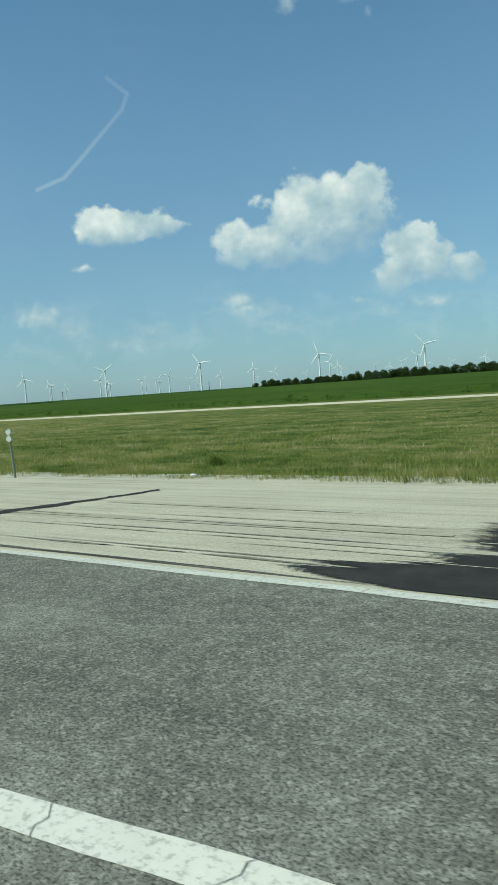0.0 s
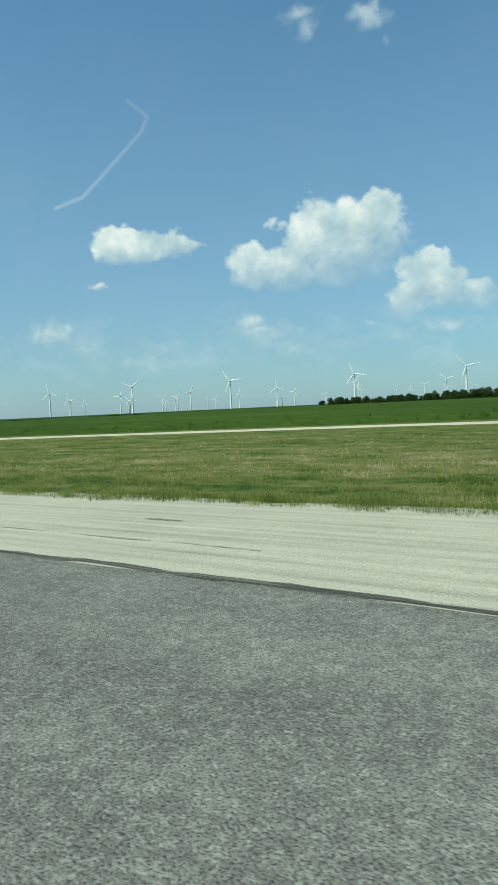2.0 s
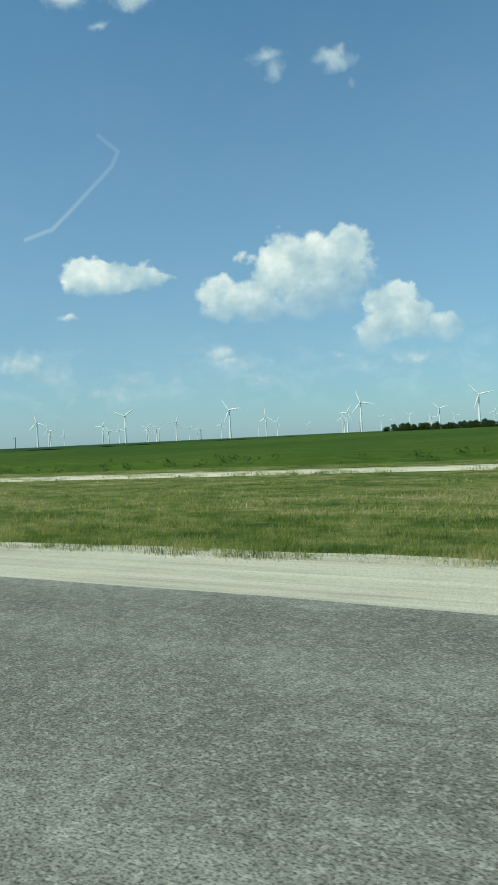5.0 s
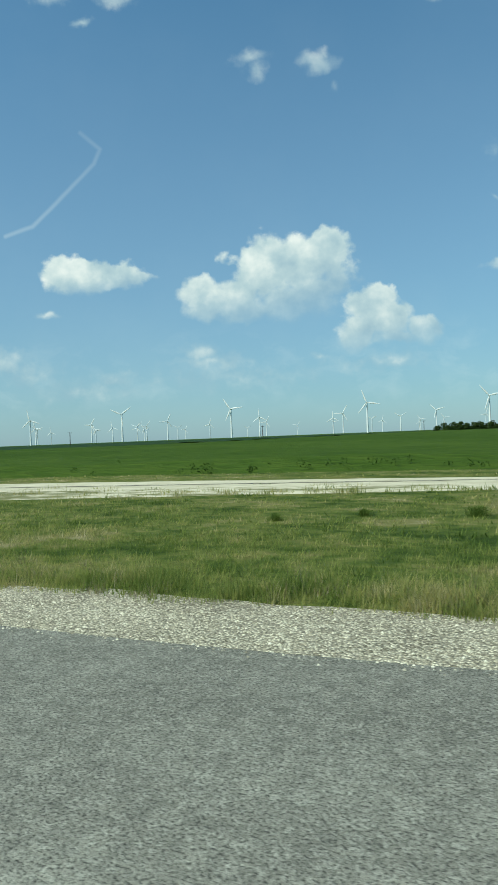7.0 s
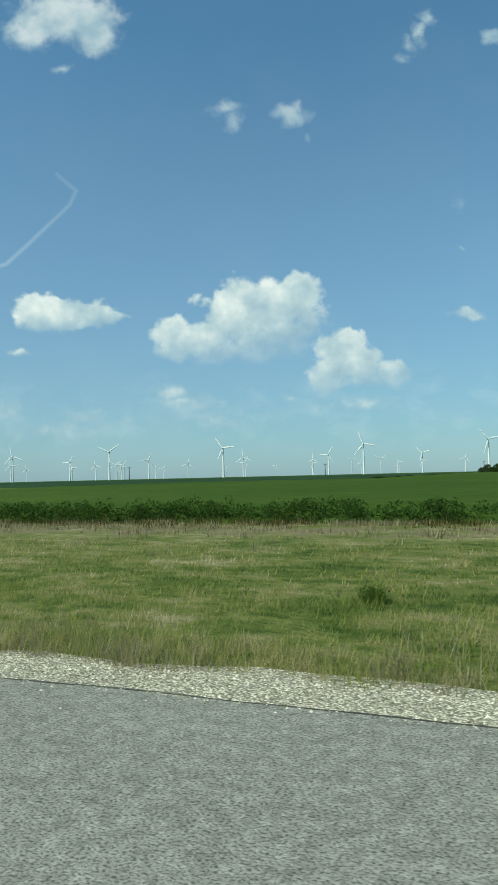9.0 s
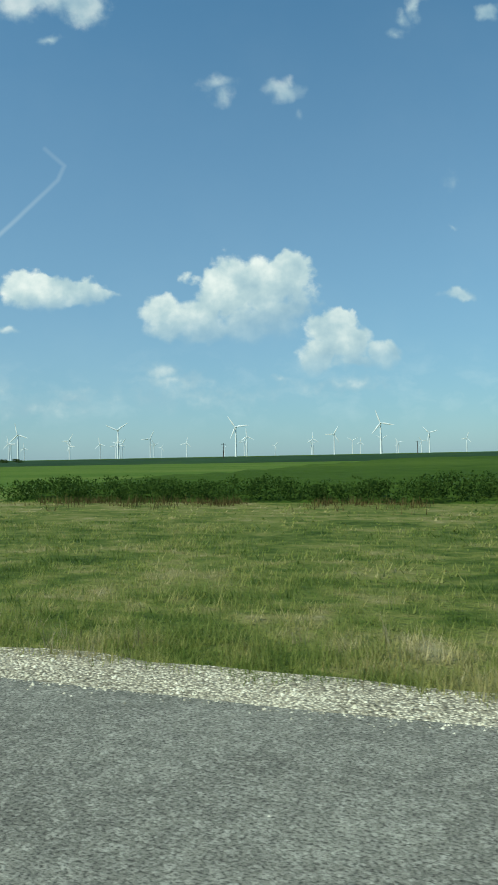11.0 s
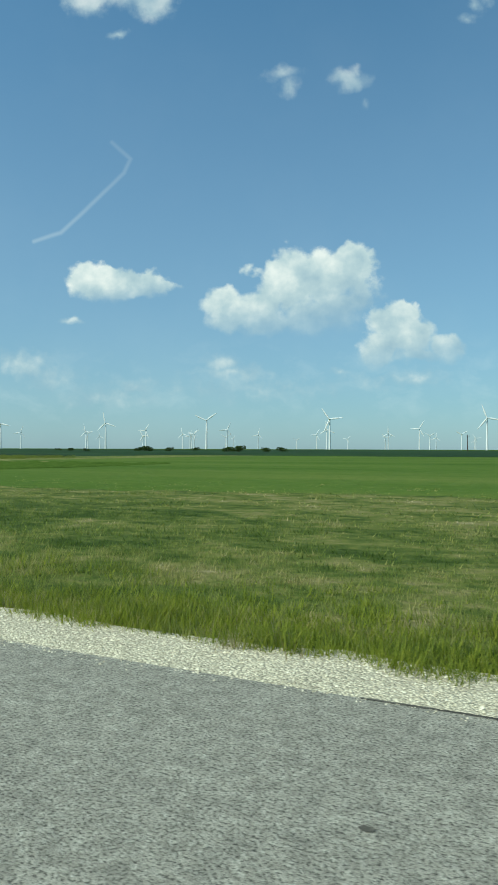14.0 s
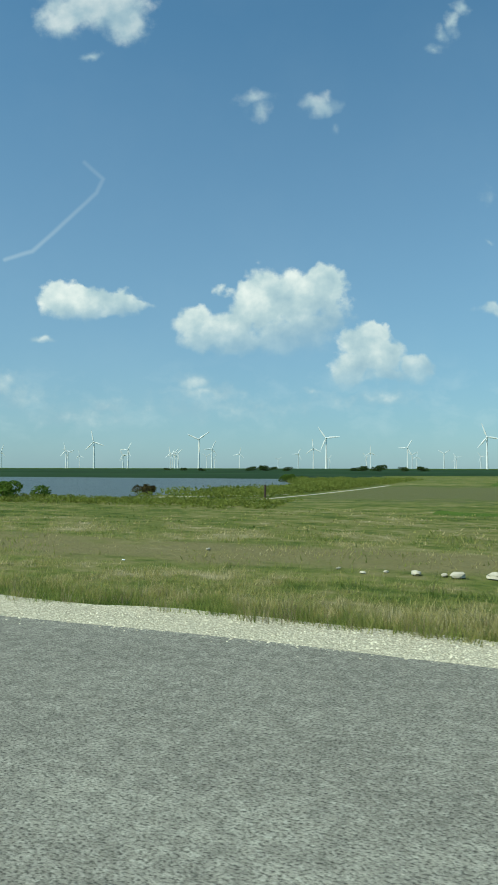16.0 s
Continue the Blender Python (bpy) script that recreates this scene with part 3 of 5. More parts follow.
# ---- ground ----
def build_ground():
    # one sheet to the horizon, finer near the road
    gx = np.concatenate([np.linspace(-5200, -800, 23), np.linspace(-760, 160, 47), np.linspace(200, 4600, 23)])
    gy = np.concatenate([np.linspace(-900, -40, 10), np.linspace(-20, 160, 37), np.linspace(200, 5000, 40)])
    x, y = np.meshgrid(gx, gy, indexing="ij")
    i = np.arange(len(gx) - 1)[:, None] * len(gy) + np.arange(len(gy) - 1)
    faces = np.stack([i, i + len(gy), i + len(gy) + 1, i + 1], -1).reshape(-1, 4)
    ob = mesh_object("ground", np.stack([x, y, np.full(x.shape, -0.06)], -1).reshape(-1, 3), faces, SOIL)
    tagged(ob, "flat grassy earth running out to the horizon", "ground", kind="structure")


build_ground()
strip("road", -150, 620, 1.0, lambda s: 0 * s - 11.5, paved_edge, 6, ASPHALT, 0.0, "worn grey asphalt highway lane with coarse aggregate", "road")
strip("limestone_shoulder", -150, 190, 1.0, lambda s: paved_edge(s) - 0.15, lambda s: VERGE(s) + 0.5 + ragged(s, 0.25, 1.5, 5), 10, PALE, lambda s, n: -0.004 - 0.006 * (n - PAVED(s)), "pale dusty packed limestone shoulder with tyre streaks", "shoulder")
strip("gravel_shoulder", 182, 620, 0.5, lambda s: paved_edge(s) - 0.05, lambda s: VERGE(s) + 0.12 + ragged(s, 0.16, 0.7, 6), 8, GRAVEL, lambda s, n: -0.004 - 0.03 * np.maximum(n - PAVED(s), 0), "pale crushed limestone gravel along the asphalt edge", "shoulder", wave=0.006)
strip("dirt_track", -200, 245, 1.0, TRACK_NEAR, TRACK_FAR, 8, material("track_dirt", track_look, 0.95, spec=0.2), -0.04, "pale unpaved track beside the field", "track", wave=0.008, tuck=True, share=True)
strip("crop_field", -900, 348, 3.0, CROP_NEAR, lambda s: 0 * s + 620, 190, CROP, lambda s, n: np.where(n < CROP_NEAR(s) + 0.5, -0.07, 0.42 + 0.06 * np.sin(s * 1.3) * np.sin(n * 1.1)), "dark green row crop field", "field", kind="stuff", wave=0.12)
strip("light_field", 318, 483, 1.5, lambda s: 22.5 + ragged(s, 2.6, 5.0, 46), lambda s: 0 * s + 150, 60, LIGHT_CROP, -0.03, "light green low field of grass", "field", kind="stuff", wave=0.02, tuck=True)
strip("far_crop", 300, 1390, 12.0, lambda s: 0 * s + 150, lambda s: 0 * s + 640, 60, DARK_CROP, lambda s, n: np.where(n < 155, -0.05, 0.55), "distant dark green crop belt", "field", kind="stuff", wave=0.2)
strip("far_bank", 505, 900, 4.0, lambda s: 0 * s + 96, lambda s: 0 * s + 152, 14, DARK_CROP, lambda s, n: -0.08 + 0.42 * np.clip((n - 96) / 9, 0, 1) * np.clip((s - 505) / 14, 0, 1), "dark green weedy bank across the pond", "bank", kind="stuff", wave=0.05)
far = mesh_object("far_land", [(-5200, 560, 0.45), (4600, 560, 0.45), (4600, 5000, 0.45), (-5200, 5000, 0.45)], [(0, 1, 2, 3)], CROP)
tagged(far, "dark green farmland fading out to the horizon", "field", kind="structure")


# ---- grass on the verge ----
def patchy(s, n, size, seed):
    """Smooth uneven values from 0 to 1 over the ground, about `size` metres from high to low."""
    table = np.random.default_rng(seed).uniform(0, 1, 4096)
    u, v = np.asarray(s) / size, np.asarray(n) / size
    i, j = np.floor(u).astype(int), np.floor(v).astype(int)
    a, b = u - i, v - j
    a, b = a * a * (3 - 2 * a), b * b * (3 - 2 * b)
    pick = lambda q, r: table[(q * 73 + r * 1151) % 4096]
    low = pick(i, j) * (1 - a) + pick(i + 1, j) * a
    high = pick(i, j + 1) * (1 - a) + pick(i + 1, j + 1) * a
    return low * (1 - b) + high * b


def clumped(s, n):
    """How tall the growth stands, in uneven clumps."""
    return np.clip(0.42 + 1.5 * patchy(s, n, 0.5, 5) * patchy(s, n, 1.7, 6) + 0.45 * patchy(s, n, 6.0, 7), 0.4, 1.9)


def blades(s, n, rng, per, low, high, spread, width, bend, rise=1.0):
    """Vertices of tufts of leaning three-cornered blades at places along the road."""
    count = len(s) * per
    bs, bn = np.repeat(s, per) + rng.normal(0, spread, count), np.repeat(n, per) + rng.normal(0, spread, count)
    x, y = at(bs, bn)
    tall = np.repeat(rng.uniform(low, high, len(s)) * rise, per) * rng.uniform(0.55, 1.1, count)
    turn, lean = rng.uniform(0, 6.283, count), rng.uniform(0.1, 1.0, count) * bend * tall
    ww = width * rng.uniform(0.6, 1.4, count)
    z0 = np.full(count, -0.07)
    cx, sx = np.cos(turn), np.sin(turn)
    v = np.empty((count, 3, 3))
    v[:, 0] = np.stack([x - sx * ww, y + cx * ww, z0], -1)
    v[:, 1] = np.stack([x + sx * ww, y - cx * ww, z0], -1)
    v[:, 2] = np.stack([x + cx * lean, y + sx * lean, tall - 0.05], -1)
    return v.reshape(-1, 3)


MUD_MID = knots([(430, 12.6), (442, 11.8), (450, 10.2), (456, 10.4), (468, 10.8), (482, 10.3), (500, 10.0)])
MUD_HALF = knots([(430, 0.0), (445.5, 0.3), (447, 1.3), (449.5, 1.9), (453, 2.1), (455, 1.6), (457, 0.4), (458, 0.0), (500, 0.0)])


def build_grass():
    rng = np.random.default_rng(11)
    sets = []
    # from the gravel inwards: tall coarse fringe, rough sward, low far tufts
    for depth0, depth1, count, low, high, spread, width, per, bend in ((-0.06, 0.9, 42000, 0.06, 0.19, 0.08, 0.0045, 14, 1.1), (0.4, 4, 66000, 0.04, 0.13, 0.13, 0.006, 12, 1.5), (4, 10, 30000, 0.03, 0.10, 0.25, 0.012, 11, 1.9), (10, 24, 11000, 0.02, 0.06, 0.4, 0.030, 10, 3.0)):
        s = rng.uniform(-25, 560, count)
        n = verge_edge(s) + depth0 + (depth1 - depth0) * rng.uniform(0, 1, count) ** 1.2
        keep = patchy(s, n, 0.55, 8) + 0.6 * patchy(s, n, 2.2, 9) + rng.normal(0, 0.22, count) > 0.48
        keep &= ~((n > TRACK_NEAR(s) - 0.3) & (n < TRACK_FAR(s) + 0.3) & (s < 248) & (rng.uniform(size=count) < np.interp(s, [234, 244], [1.0, 0.1])))
        keep &= ~((s > 248) & (s < 316) & (n > 16.0) & (rng.uniform(size=count) < 0.35))
        keep &= ~((abs(s - 236.3) < 1.7) & (abs(n - 7.0) < 0.7) & (rng.uniform(size=count) < 0.85))
        keep &= ~((s > 492) & (n > 27))
        keep &= ~((s > 434) & (s < 500) & (abs(n - MUD_MID(s)) < MUD_HALF(s) * rng.uniform(0.6, 1.25, count)) & (rng.uniform(size=count) < 0.9))
        keep &= ~((s > 434) & (s < 449) & (n > 10.8) & (n < 12.3) & (rng.uniform(size=count) < 0.45))
        keep &= ~((s > 457) & (s < 496) & (n > 9.6) & (n < 13.6) & (rng.uniform(size=count) < 0.72 * patchy(s, n, 1.6, 10) + 0.2))
        s, n = s[keep], n[keep]
        sets.append(blades(s, n, rng, per, low, high, spread, width, bend, clumped(s, n) * (1 + 0.45 * np.exp(-((s - 366) / 14) ** 2))))
    v = np.concatenate(sets)
    ob = mesh_object("verge_grass", v, np.arange(len(v)).reshape(-1, 3), GRASS)
    tagged(ob, "dry olive and green grass on the roadside verge", "grass", kind="stuff")


build_grass()
strip("drain_earth", 431, 449, 0.5, lambda s: np.interp(s, [431, 440], [11.4, 10.3]) + ragged(s, 0.3, 1.1, 35), lambda s: np.interp(s, [431, 440], [11.7, 12.8]) + ragged(s, 0.4, 1.2, 36), 8, DRAIN, -0.054, "brown earth and thin grass along a shallow drain", "soil", share=True, tuck=True)
strip("mud_strip", 445.5, 458, 0.5, lambda s: MUD_MID(s) - MUD_HALF(s) * 1.45 + ragged(s, 0.35, 0.8, 31) * np.minimum(1, MUD_HALF(s)), lambda s: MUD_MID(s) + MUD_HALF(s) * 1.45 + ragged(s, 0.35, 0.9, 32) * np.minimum(1, MUD_HALF(s)), 8, WET, -0.052, "bare brown mud along a shallow drainage strip", "mud", wave=0.003, share=True, tuck=True)


def build_gravel():
    rng = np.random.default_rng(5)
    count = 135000
    s = rng.uniform(186, 505, count)
    f = rng.uniform(-0.05, 0.95, count)
    n = PAVED(s) + (VERGE(s) - PAVED(s)) * f
    n += np.where(rng.uniform(size=count) < 0.012, -rng.exponential(0.3, count), 0)
    # chips spill unevenly over the asphalt's edge
    spill = rng.uniform(size=count) < 0.30 * patchy(s, n, 0.6, 7)
    n = np.where(spill, paved_edge(s) - rng.exponential(0.055, count), n)
    x, y = at(s, n)
    r = rng.gamma(4.5, 0.0016, count).clip(0.004, 0.017)
    shape = np.array([(1, 0, -0.5), (0, 1, -0.5), (-1, 0, -0.5), (0, -1, -0.5), (0, 0, 1.0)])
    v = shape[None] * rng.uniform(0.6, 1.3, (count, 5, 1)) * r[:, None, None] * np.array([1.2, 1.0, 0.75])
    a = rng.uniform(0, 6.283, count)
    c, q = np.cos(a)[:, None], np.sin(a)[:, None]
    v = np.stack([v[..., 0] * c - v[..., 1] * q, v[..., 0] * q + v[..., 1] * c, v[..., 2]], -1)
    z = -0.004 - 0.03 * np.maximum(n - PAVED(s), 0) + r * 0.35
    v += np.stack([x, y, z], -1)[:, None]
    tri = np.array([(0, 1, 4), (1, 2, 4), (2, 3, 4), (3, 0, 4)])
    faces = (np.arange(count)[:, None, None] * 5 + tri).reshape(-1, 3)
    tagged(mesh_object("loose_gravel", v.reshape(-1, 3), faces, STONE), "loose pale limestone chips beside the asphalt", "gravel", kind="stuff")


build_gravel()


# ---- leafy plants ----
def leaf_cloud(centres, radii, per, size, rng, squash=0.8):
    """Many small leaf clumps, each a bent pair of triangles, round a set of limb ends."""
    c = np.repeat(np.asarray(centres), per, 0)
    r = np.repeat(np.asarray(radii), per)[:, None]
    d = rng.normal(size=c.shape)
    d /= np.linalg.norm(d, axis=1, keepdims=True)
    p = c + d * r * rng.uniform(0.35, 1.0, (len(c), 1)) ** 0.5 * np.array([1, 1, squash])
    a, b = rng.normal(size=p.shape), rng.normal(size=p.shape)
    a /= np.linalg.norm(a, axis=1, keepdims=True)
    b -= a * (a * b).sum(1, keepdims=True)
    b /= np.linalg.norm(b, axis=1, keepdims=True)
    k = size * rng.uniform(0.5, 1.3, (len(p), 1))
    up = np.cross(a, b) * k * 0.3
    v = np.stack([p - a * k, p - b * k * 0.6 + up, p + a * k, p + b * k * 0.6 + up], 1)
    f = np.arange(len(p))[:, None] * 4 + np.array([[0, 1, 2, 3]])
    return v.reshape(-1, 3), f.reshape(-1, 4)


def make_tree(kind, tall, wide, seed, label, category):
    rng = np.random.default_rng(seed)
    root = new(kind)
    bm = bmesh.new()
    lean = Vector((rng.uniform(-0.3, 0.3), rng.uniform(-0.3, 0.3), 0))
    fork = Vector((0, 0, tall * 0.22)) + lean * 0.5
    tube(bm, (0, 0, -0.2), fork, tall * 0.032, tall * 0.022, 8)
    ends, radii = [], []
    for k in range(9):
        a = k * 2.4 + rng.uniform(-0.4, 0.4)
        h = rng.uniform(0.12, 0.82) * tall
        out = wide * 0.5 * rng.uniform(0.35, 0.75) * (1.15 - 0.5 * h / tall)
        tip = Vector((math.cos(a) * out, math.sin(a) * out, h))
        mid = fork.lerp(tip, 0.5) + Vector((0, 0, 0.04 * tall))
        tube(bm, fork, mid, tall * 0.014, tall * 0.010, 6)
        tube(bm, mid, tip, tall * 0.010, tall * 0.004, 6)
        ends.append(tip)
        radii.append(wide * rng.uniform(0.2, 0.3))
    ends.append(Vector((0, 0, tall * 0.86)))
    radii.append(wide * 0.2)
    part("trunk", bm, BARK, root)
    v, f = leaf_cloud([tuple(e) for e in ends], radii, 130, tall * 0.054, rng, 0.8)
    mesh_object("crown", v, f, LEAF, root)
    return tagged(root, label, category, group="far trees and bushes")


def scatter_trees():
    rng = random.Random(4)
    models = [make_tree("tree", 10.0, 11.0, 21 + k, "dark green broadleaf tree in a distant windbreak", "tree") for k in range(3)]
    for m in models:
        m["group"] = "windbreak row"
    spots = []
    x = -341.0
    while x < -60:
        tall = rng.uniform(4.4, 7.4) if x < -250 else rng.uniform(5.6, 9.2)
        spots.append((x, 583 + rng.uniform(-7, 9), tall))
        x += rng.uniform(1.8, 3.2) if x < -250 else rng.uniform(2.4, 4.0)
    for i, (x, y, tall) in enumerate(spots):
        k = tall / 10.0
        m = pose(x, y, 0.0, 0, 0, rng.uniform(0, 360)) @ Matrix.Diagonal((k, k, k * rng.uniform(0.85, 1.0), 1))
        if i < len(models):
            models[i].matrix_basis = m
        else:
            tree = copy_thing(models[i % 3], m)
            tree.matrix_basis = m


scatter_trees()


def make_bush(kind, tall, wide, seed, mat, label, category, per=60, size=0.16):
    rng = np.random.default_rng(seed)
    root = new(kind)
    bm = bmesh.new()
    ends, radii = [], []
    for k in range(8):
        a = k * 2.4 + rng.uniform(-0.5, 0.5)
        out, h = wide * 0.5 * rng.uniform(0.2, 0.8), tall * rng.uniform(0.25, 0.7)
        tip = (math.cos(a) * out, math.sin(a) * out, h)
        tube(bm, (0, 0, -0.05), tip, tall * 0.02, tall * 0.008, 5)
        ends.append(tip)
        radii.append(min(wide, tall) * rng.uniform(0.30, 0.45))
    part("stems", bm, BARK, root)
    v, f = leaf_cloud(ends, radii, per, tall * size, rng, 0.8)
    mesh_object("foliage", v, f, mat, root)
    return tagged(root, label, category)


# ---- wind turbines ----
def make_turbine():
    """Hub 70 m up, blades 32 m, rotor towards -y."""
    root = new("wind_turbine")
    bm = bmesh.new()
    rings = [[bm.verts.new((math.cos(a * math.pi / 8) * r, math.sin(a * math.pi / 8) * r, z)) for a in range(16)] for z, r in ((0, 2.6), (8, 2.5), (24, 2.2), (45, 1.85), (68.6, 1.45))]
    for p, q in zip(rings, rings[1:]):
        for a in range(16):
            bm.faces.new((p[a], p[(a + 1) % 16], q[(a + 1) % 16], q[a]))
    part("tower", bm, TURBINE_WHITE, root, "white tapered steel tower", True)
    bm = block((3.2, 9.0, 3.4), pose(0, 1.6, 70.0), 0.6)
    part("nacelle", bm, TURBINE_WHITE, root, "white boxy nacelle")
    bm = bmesh.new()
    bmesh.ops.create_uvsphere(bm, u_segments=12, v_segments=8, radius=1.7, matrix=pose(0, -3.6, 70) @ Matrix.Diagonal((1, 1.3, 1, 1)))
    hub = part("hub", bm, TURBINE_WHITE, root, "rounded white hub", True)
    rows = [(1.0, 0.85, 0.85), (4.0, 1.0, 0.8), (8.0, 2.0, 0.5), (14.0, 1.7, 0.4), (22.0, 1.25, 0.3), (29.0, 0.8, 0.2), (32.0, 0.2, 0.08)]
    for k in range(3):
        bm = bmesh.new()
        rings = []
        for r, chord, thick in rows:
            ring = []
            for a in range(8):
                q = a * math.pi / 4
                ring.append(bm.verts.new((math.cos(q) * chord - 0.2 * chord, math.sin(q) * thick, r)))
            rings.append(ring)
        for p, q in zip(rings, rings[1:]):
            for a in range(8):
                bm.faces.new((p[a], p[(a + 1) % 8], q[(a + 1) % 8], q[a]))
        bmesh.ops.transform(bm, matrix=pose(0, -3.8, 70, 0, 120 * k, 0), verts=bm.verts)
        part("blade", bm, TURBINE_WHITE, hub, "long slender white blade", True)
    return tagged(root, "white three-bladed wind turbine on the horizon", "wind turbine", group="wind farm")


NEAR_FARM = [(-1493, 2529, 79), (-1059, 1519, 72), (-1095, 2417, 74), (-1988, 2595, 85), (-1432, 1562, 77), (-1196, 3543, 77), (-693, 1473, 66), (-2105, 3824, 87), (-2505, 2691, 89), (-1793, 1576, 76), (-2582, 3959, 94), (-1617, 3680, 88), (-755, 2403, 68), (-428, 1413, 63)]
FAR_FARM = [(-1292, 5097, 86), (-2139, 5117, 91), (-2949, 2774, 81), (-1833, 5404, 92), (-4096, 7495, 109), (-3052, 2985, 69), (-3915, 4429, 99), (-2896, 3688, 94), (-2970, 2783, 91), (-3855, 4354, 103), (-2119, 7982, 128), (-1950, 7170, 92), (-3648, 5232, 106), (-779, 3562, 69), (-1378, 3633, 73), (-1767, 1936, 51), (-3537, 4565, 100), (-2776, 3966, 68), (-2137, 4381, 68), (-2192, 2643, 68), (-1951, 1327, 68), (-2686, 2077, 68), (-2434, 2968, 68)]


def scatter_turbines():
    rng = random.Random(8)
    model = make_turbine()
    first = True
    for x, y, hub in NEAR_FARM + FAR_FARM:
        # those past the far edge of sight stand nearer and smaller, seen the same from the road
        away = math.hypot(x + 300, y)
        k = min(1.0, 4300 / away)
        x, y, hub = -300 + (x + 300) * k, y * k, hub * k
        m = pose(x, y, 0.3, 0, 0, rng.uniform(8, 32)) @ Matrix.Diagonal((hub / 70,) * 3 + (1,))
        if first:
            thing = model
        else:
            thing = copy_thing(model, m)
        thing.matrix_basis = m
        first = False
        spin = rng.uniform(0, 120)
        hub_part = next(o for o in thing.children if o.name.startswith("hub"))
        hub_part.matrix_local = Matrix.Translation((0, 0, 70)) @ pose(0, 0, 0, 0, spin, 0) @ Matrix.Translation((0, 0, -70))


scatter_turbines()


# ---- things along the road ----
def laid(s, n, z):
    """Height z over the paving, following the shoulder's fall past its edge."""
    return z - np.where((np.asarray(s) < 190) & (np.asarray(n) < 12), 0.006 * np.maximum(n - PAVED(s), 0), 0)


def flat_patch(name, outline, z, mat, label, category, kind="structure"):
    """A thin slab whose outline is given along and beside the road."""
    bm = bmesh.new()
    top = [bm.verts.new((*[float(c) for c in at(s, n)], float(laid(s, n, z)))) for s, n in outline]
    face = bm.faces.new(top)
    bmesh.ops.triangulate(bm, faces=[face])
    bm.normal_update()
    if sum(f.normal.z for f in bm.faces) < 0:
        bmesh.ops.reverse_faces(bm, faces=bm.faces)
    me = bpy.data.meshes.new(name)
    bm.to_mesh(me)
    bm.free()
    me.materials.append(mat)
    return tagged(new(name, me), label, category, kind=kind)


def band(name, s0, s1, near, far, z, mat, label, category, rag=0.02, step=0.25, seed=1):
    return strip(name, s0, s1, step, lambda q: near(q) + ragged(q, rag, 0.5, seed), lambda q: far(q) + ragged(q, rag, 0.4, seed + 1), 1, mat, lambda s, n: laid(s, n, z), label, category)


FIRST = knots([(-12, 1.75), (0.5, 1.59), (1.33, 1.53), (2.1, 1.44), (2.9, 1.37)])
band("lane_line", -12, 2.9, FIRST, lambda s: FIRST(s) + 0.185, 0.004, LINE_PAINT, "cracked white painted lane line on asphalt", "road marking", 0.012)
LANE = knots([(180, 2.02), (191.4, 2.03), (194.5, 1.82), (198, 1.74)])
band("lane_line", 182, 197.6, LANE, lambda s: LANE(s) + 0.17, 0.004, LINE_PAINT, "cracked white painted lane line on asphalt", "road marking", 0.012)
band("edge_line", -60, 9, lambda s: PAVED(s) - 0.10, lambda s: PAVED(s) + 0.02, 0.004, EDGE_PAINT, "faded white painted edge line", "road marking", 0.02)
SECOND = knots([(106.9, 5.83), (109.2, 5.88), (112.6, 5.82), (117.0, 5.62), (121.2, 5.47), (123.4, 5.49), (126.9, 5.51), (145.0, 5.6)])
band("edge_line", 106.6, 140, SECOND, lambda s: SECOND(s) + 0.105, 0.004, LINE_PAINT, "faded white painted edge line", "road marking", 0.012)
band("tar_seam", 10, 56, lambda s: PAVED(s) + 0.02 - 0.05 * np.clip((s - 18) / 6, 0, 1), lambda s: PAVED(s) + 0.32 - 0.16 * np.clip((s - 16) / 12, 0, 1) - 0.06 * np.clip((s - 18) / 6, 0, 1), 0.003, TAR_WORN, "dark tar seam along the pavement edge", "tar seam", 0.07)
band("tar_seam", 60, 101, lambda s: PAVED(s) + 0.0, lambda s: PAVED(s) + 0.13 + 0.12 * np.clip((s - 72) / 10, 0, 1), 0.003, TAR_WORN, "dark tar seam along the pavement edge", "tar seam", 0.07)


def tar_outline(name, outline, label):
    return flat_patch(name, outline, 0.005, FAINT_TAR if name == "tar_streak" else TAR, label, "tar patch")


def wobble(points, step, size, seed, drag=1.0):
    """The outline with uneven edges."""
    rng = random.Random(seed)
    out = []
    for (a, b), (c, d) in zip(points, points[1:] + points[:1]):
        k = max(1, int(math.hypot(c - a, d - b) / step))
        out += [(a + (c - a) * i / k + rng.uniform(-size, size) * drag, b + (d - b) * i / k + rng.uniform(-size, size)) for i in range(k)]
    return out


flat_patch("gravel_patch", wobble([(234.6, 6.4), (238.2, 6.3), (238.2, 7.2), (236.9, 7.6), (234.8, 7.7)], 0.25, 0.12, 15), -0.048, GRAVEL, "bare pale gravel patch in the verge", "gravel")
band("wheel_rut", 150, 240, lambda s: 0.56 * TRACK_FAR(s) + 0.44 * TRACK_NEAR(s) + 0.5, lambda s: 0.56 * TRACK_FAR(s) + 0.44 * TRACK_NEAR(s) + 0.66, -0.026, TAR_WORN, "thin dark wheel rut along the pale track", "rut", 0.06, 0.5, 57)
for a, c in ((226, 237), (258, 304), (356, 372), (398, 405), (408, 416), (419.6, 421), (424, 431), (436, 452)):
    band("edge_crack", a, c, lambda s: paved_edge(s) - 0.008, lambda s: paved_edge(s) + 0.014, 0.003, TAR_WORN, "thin dark crack between asphalt and gravel", "crack", 0.012, 0.25, 55)



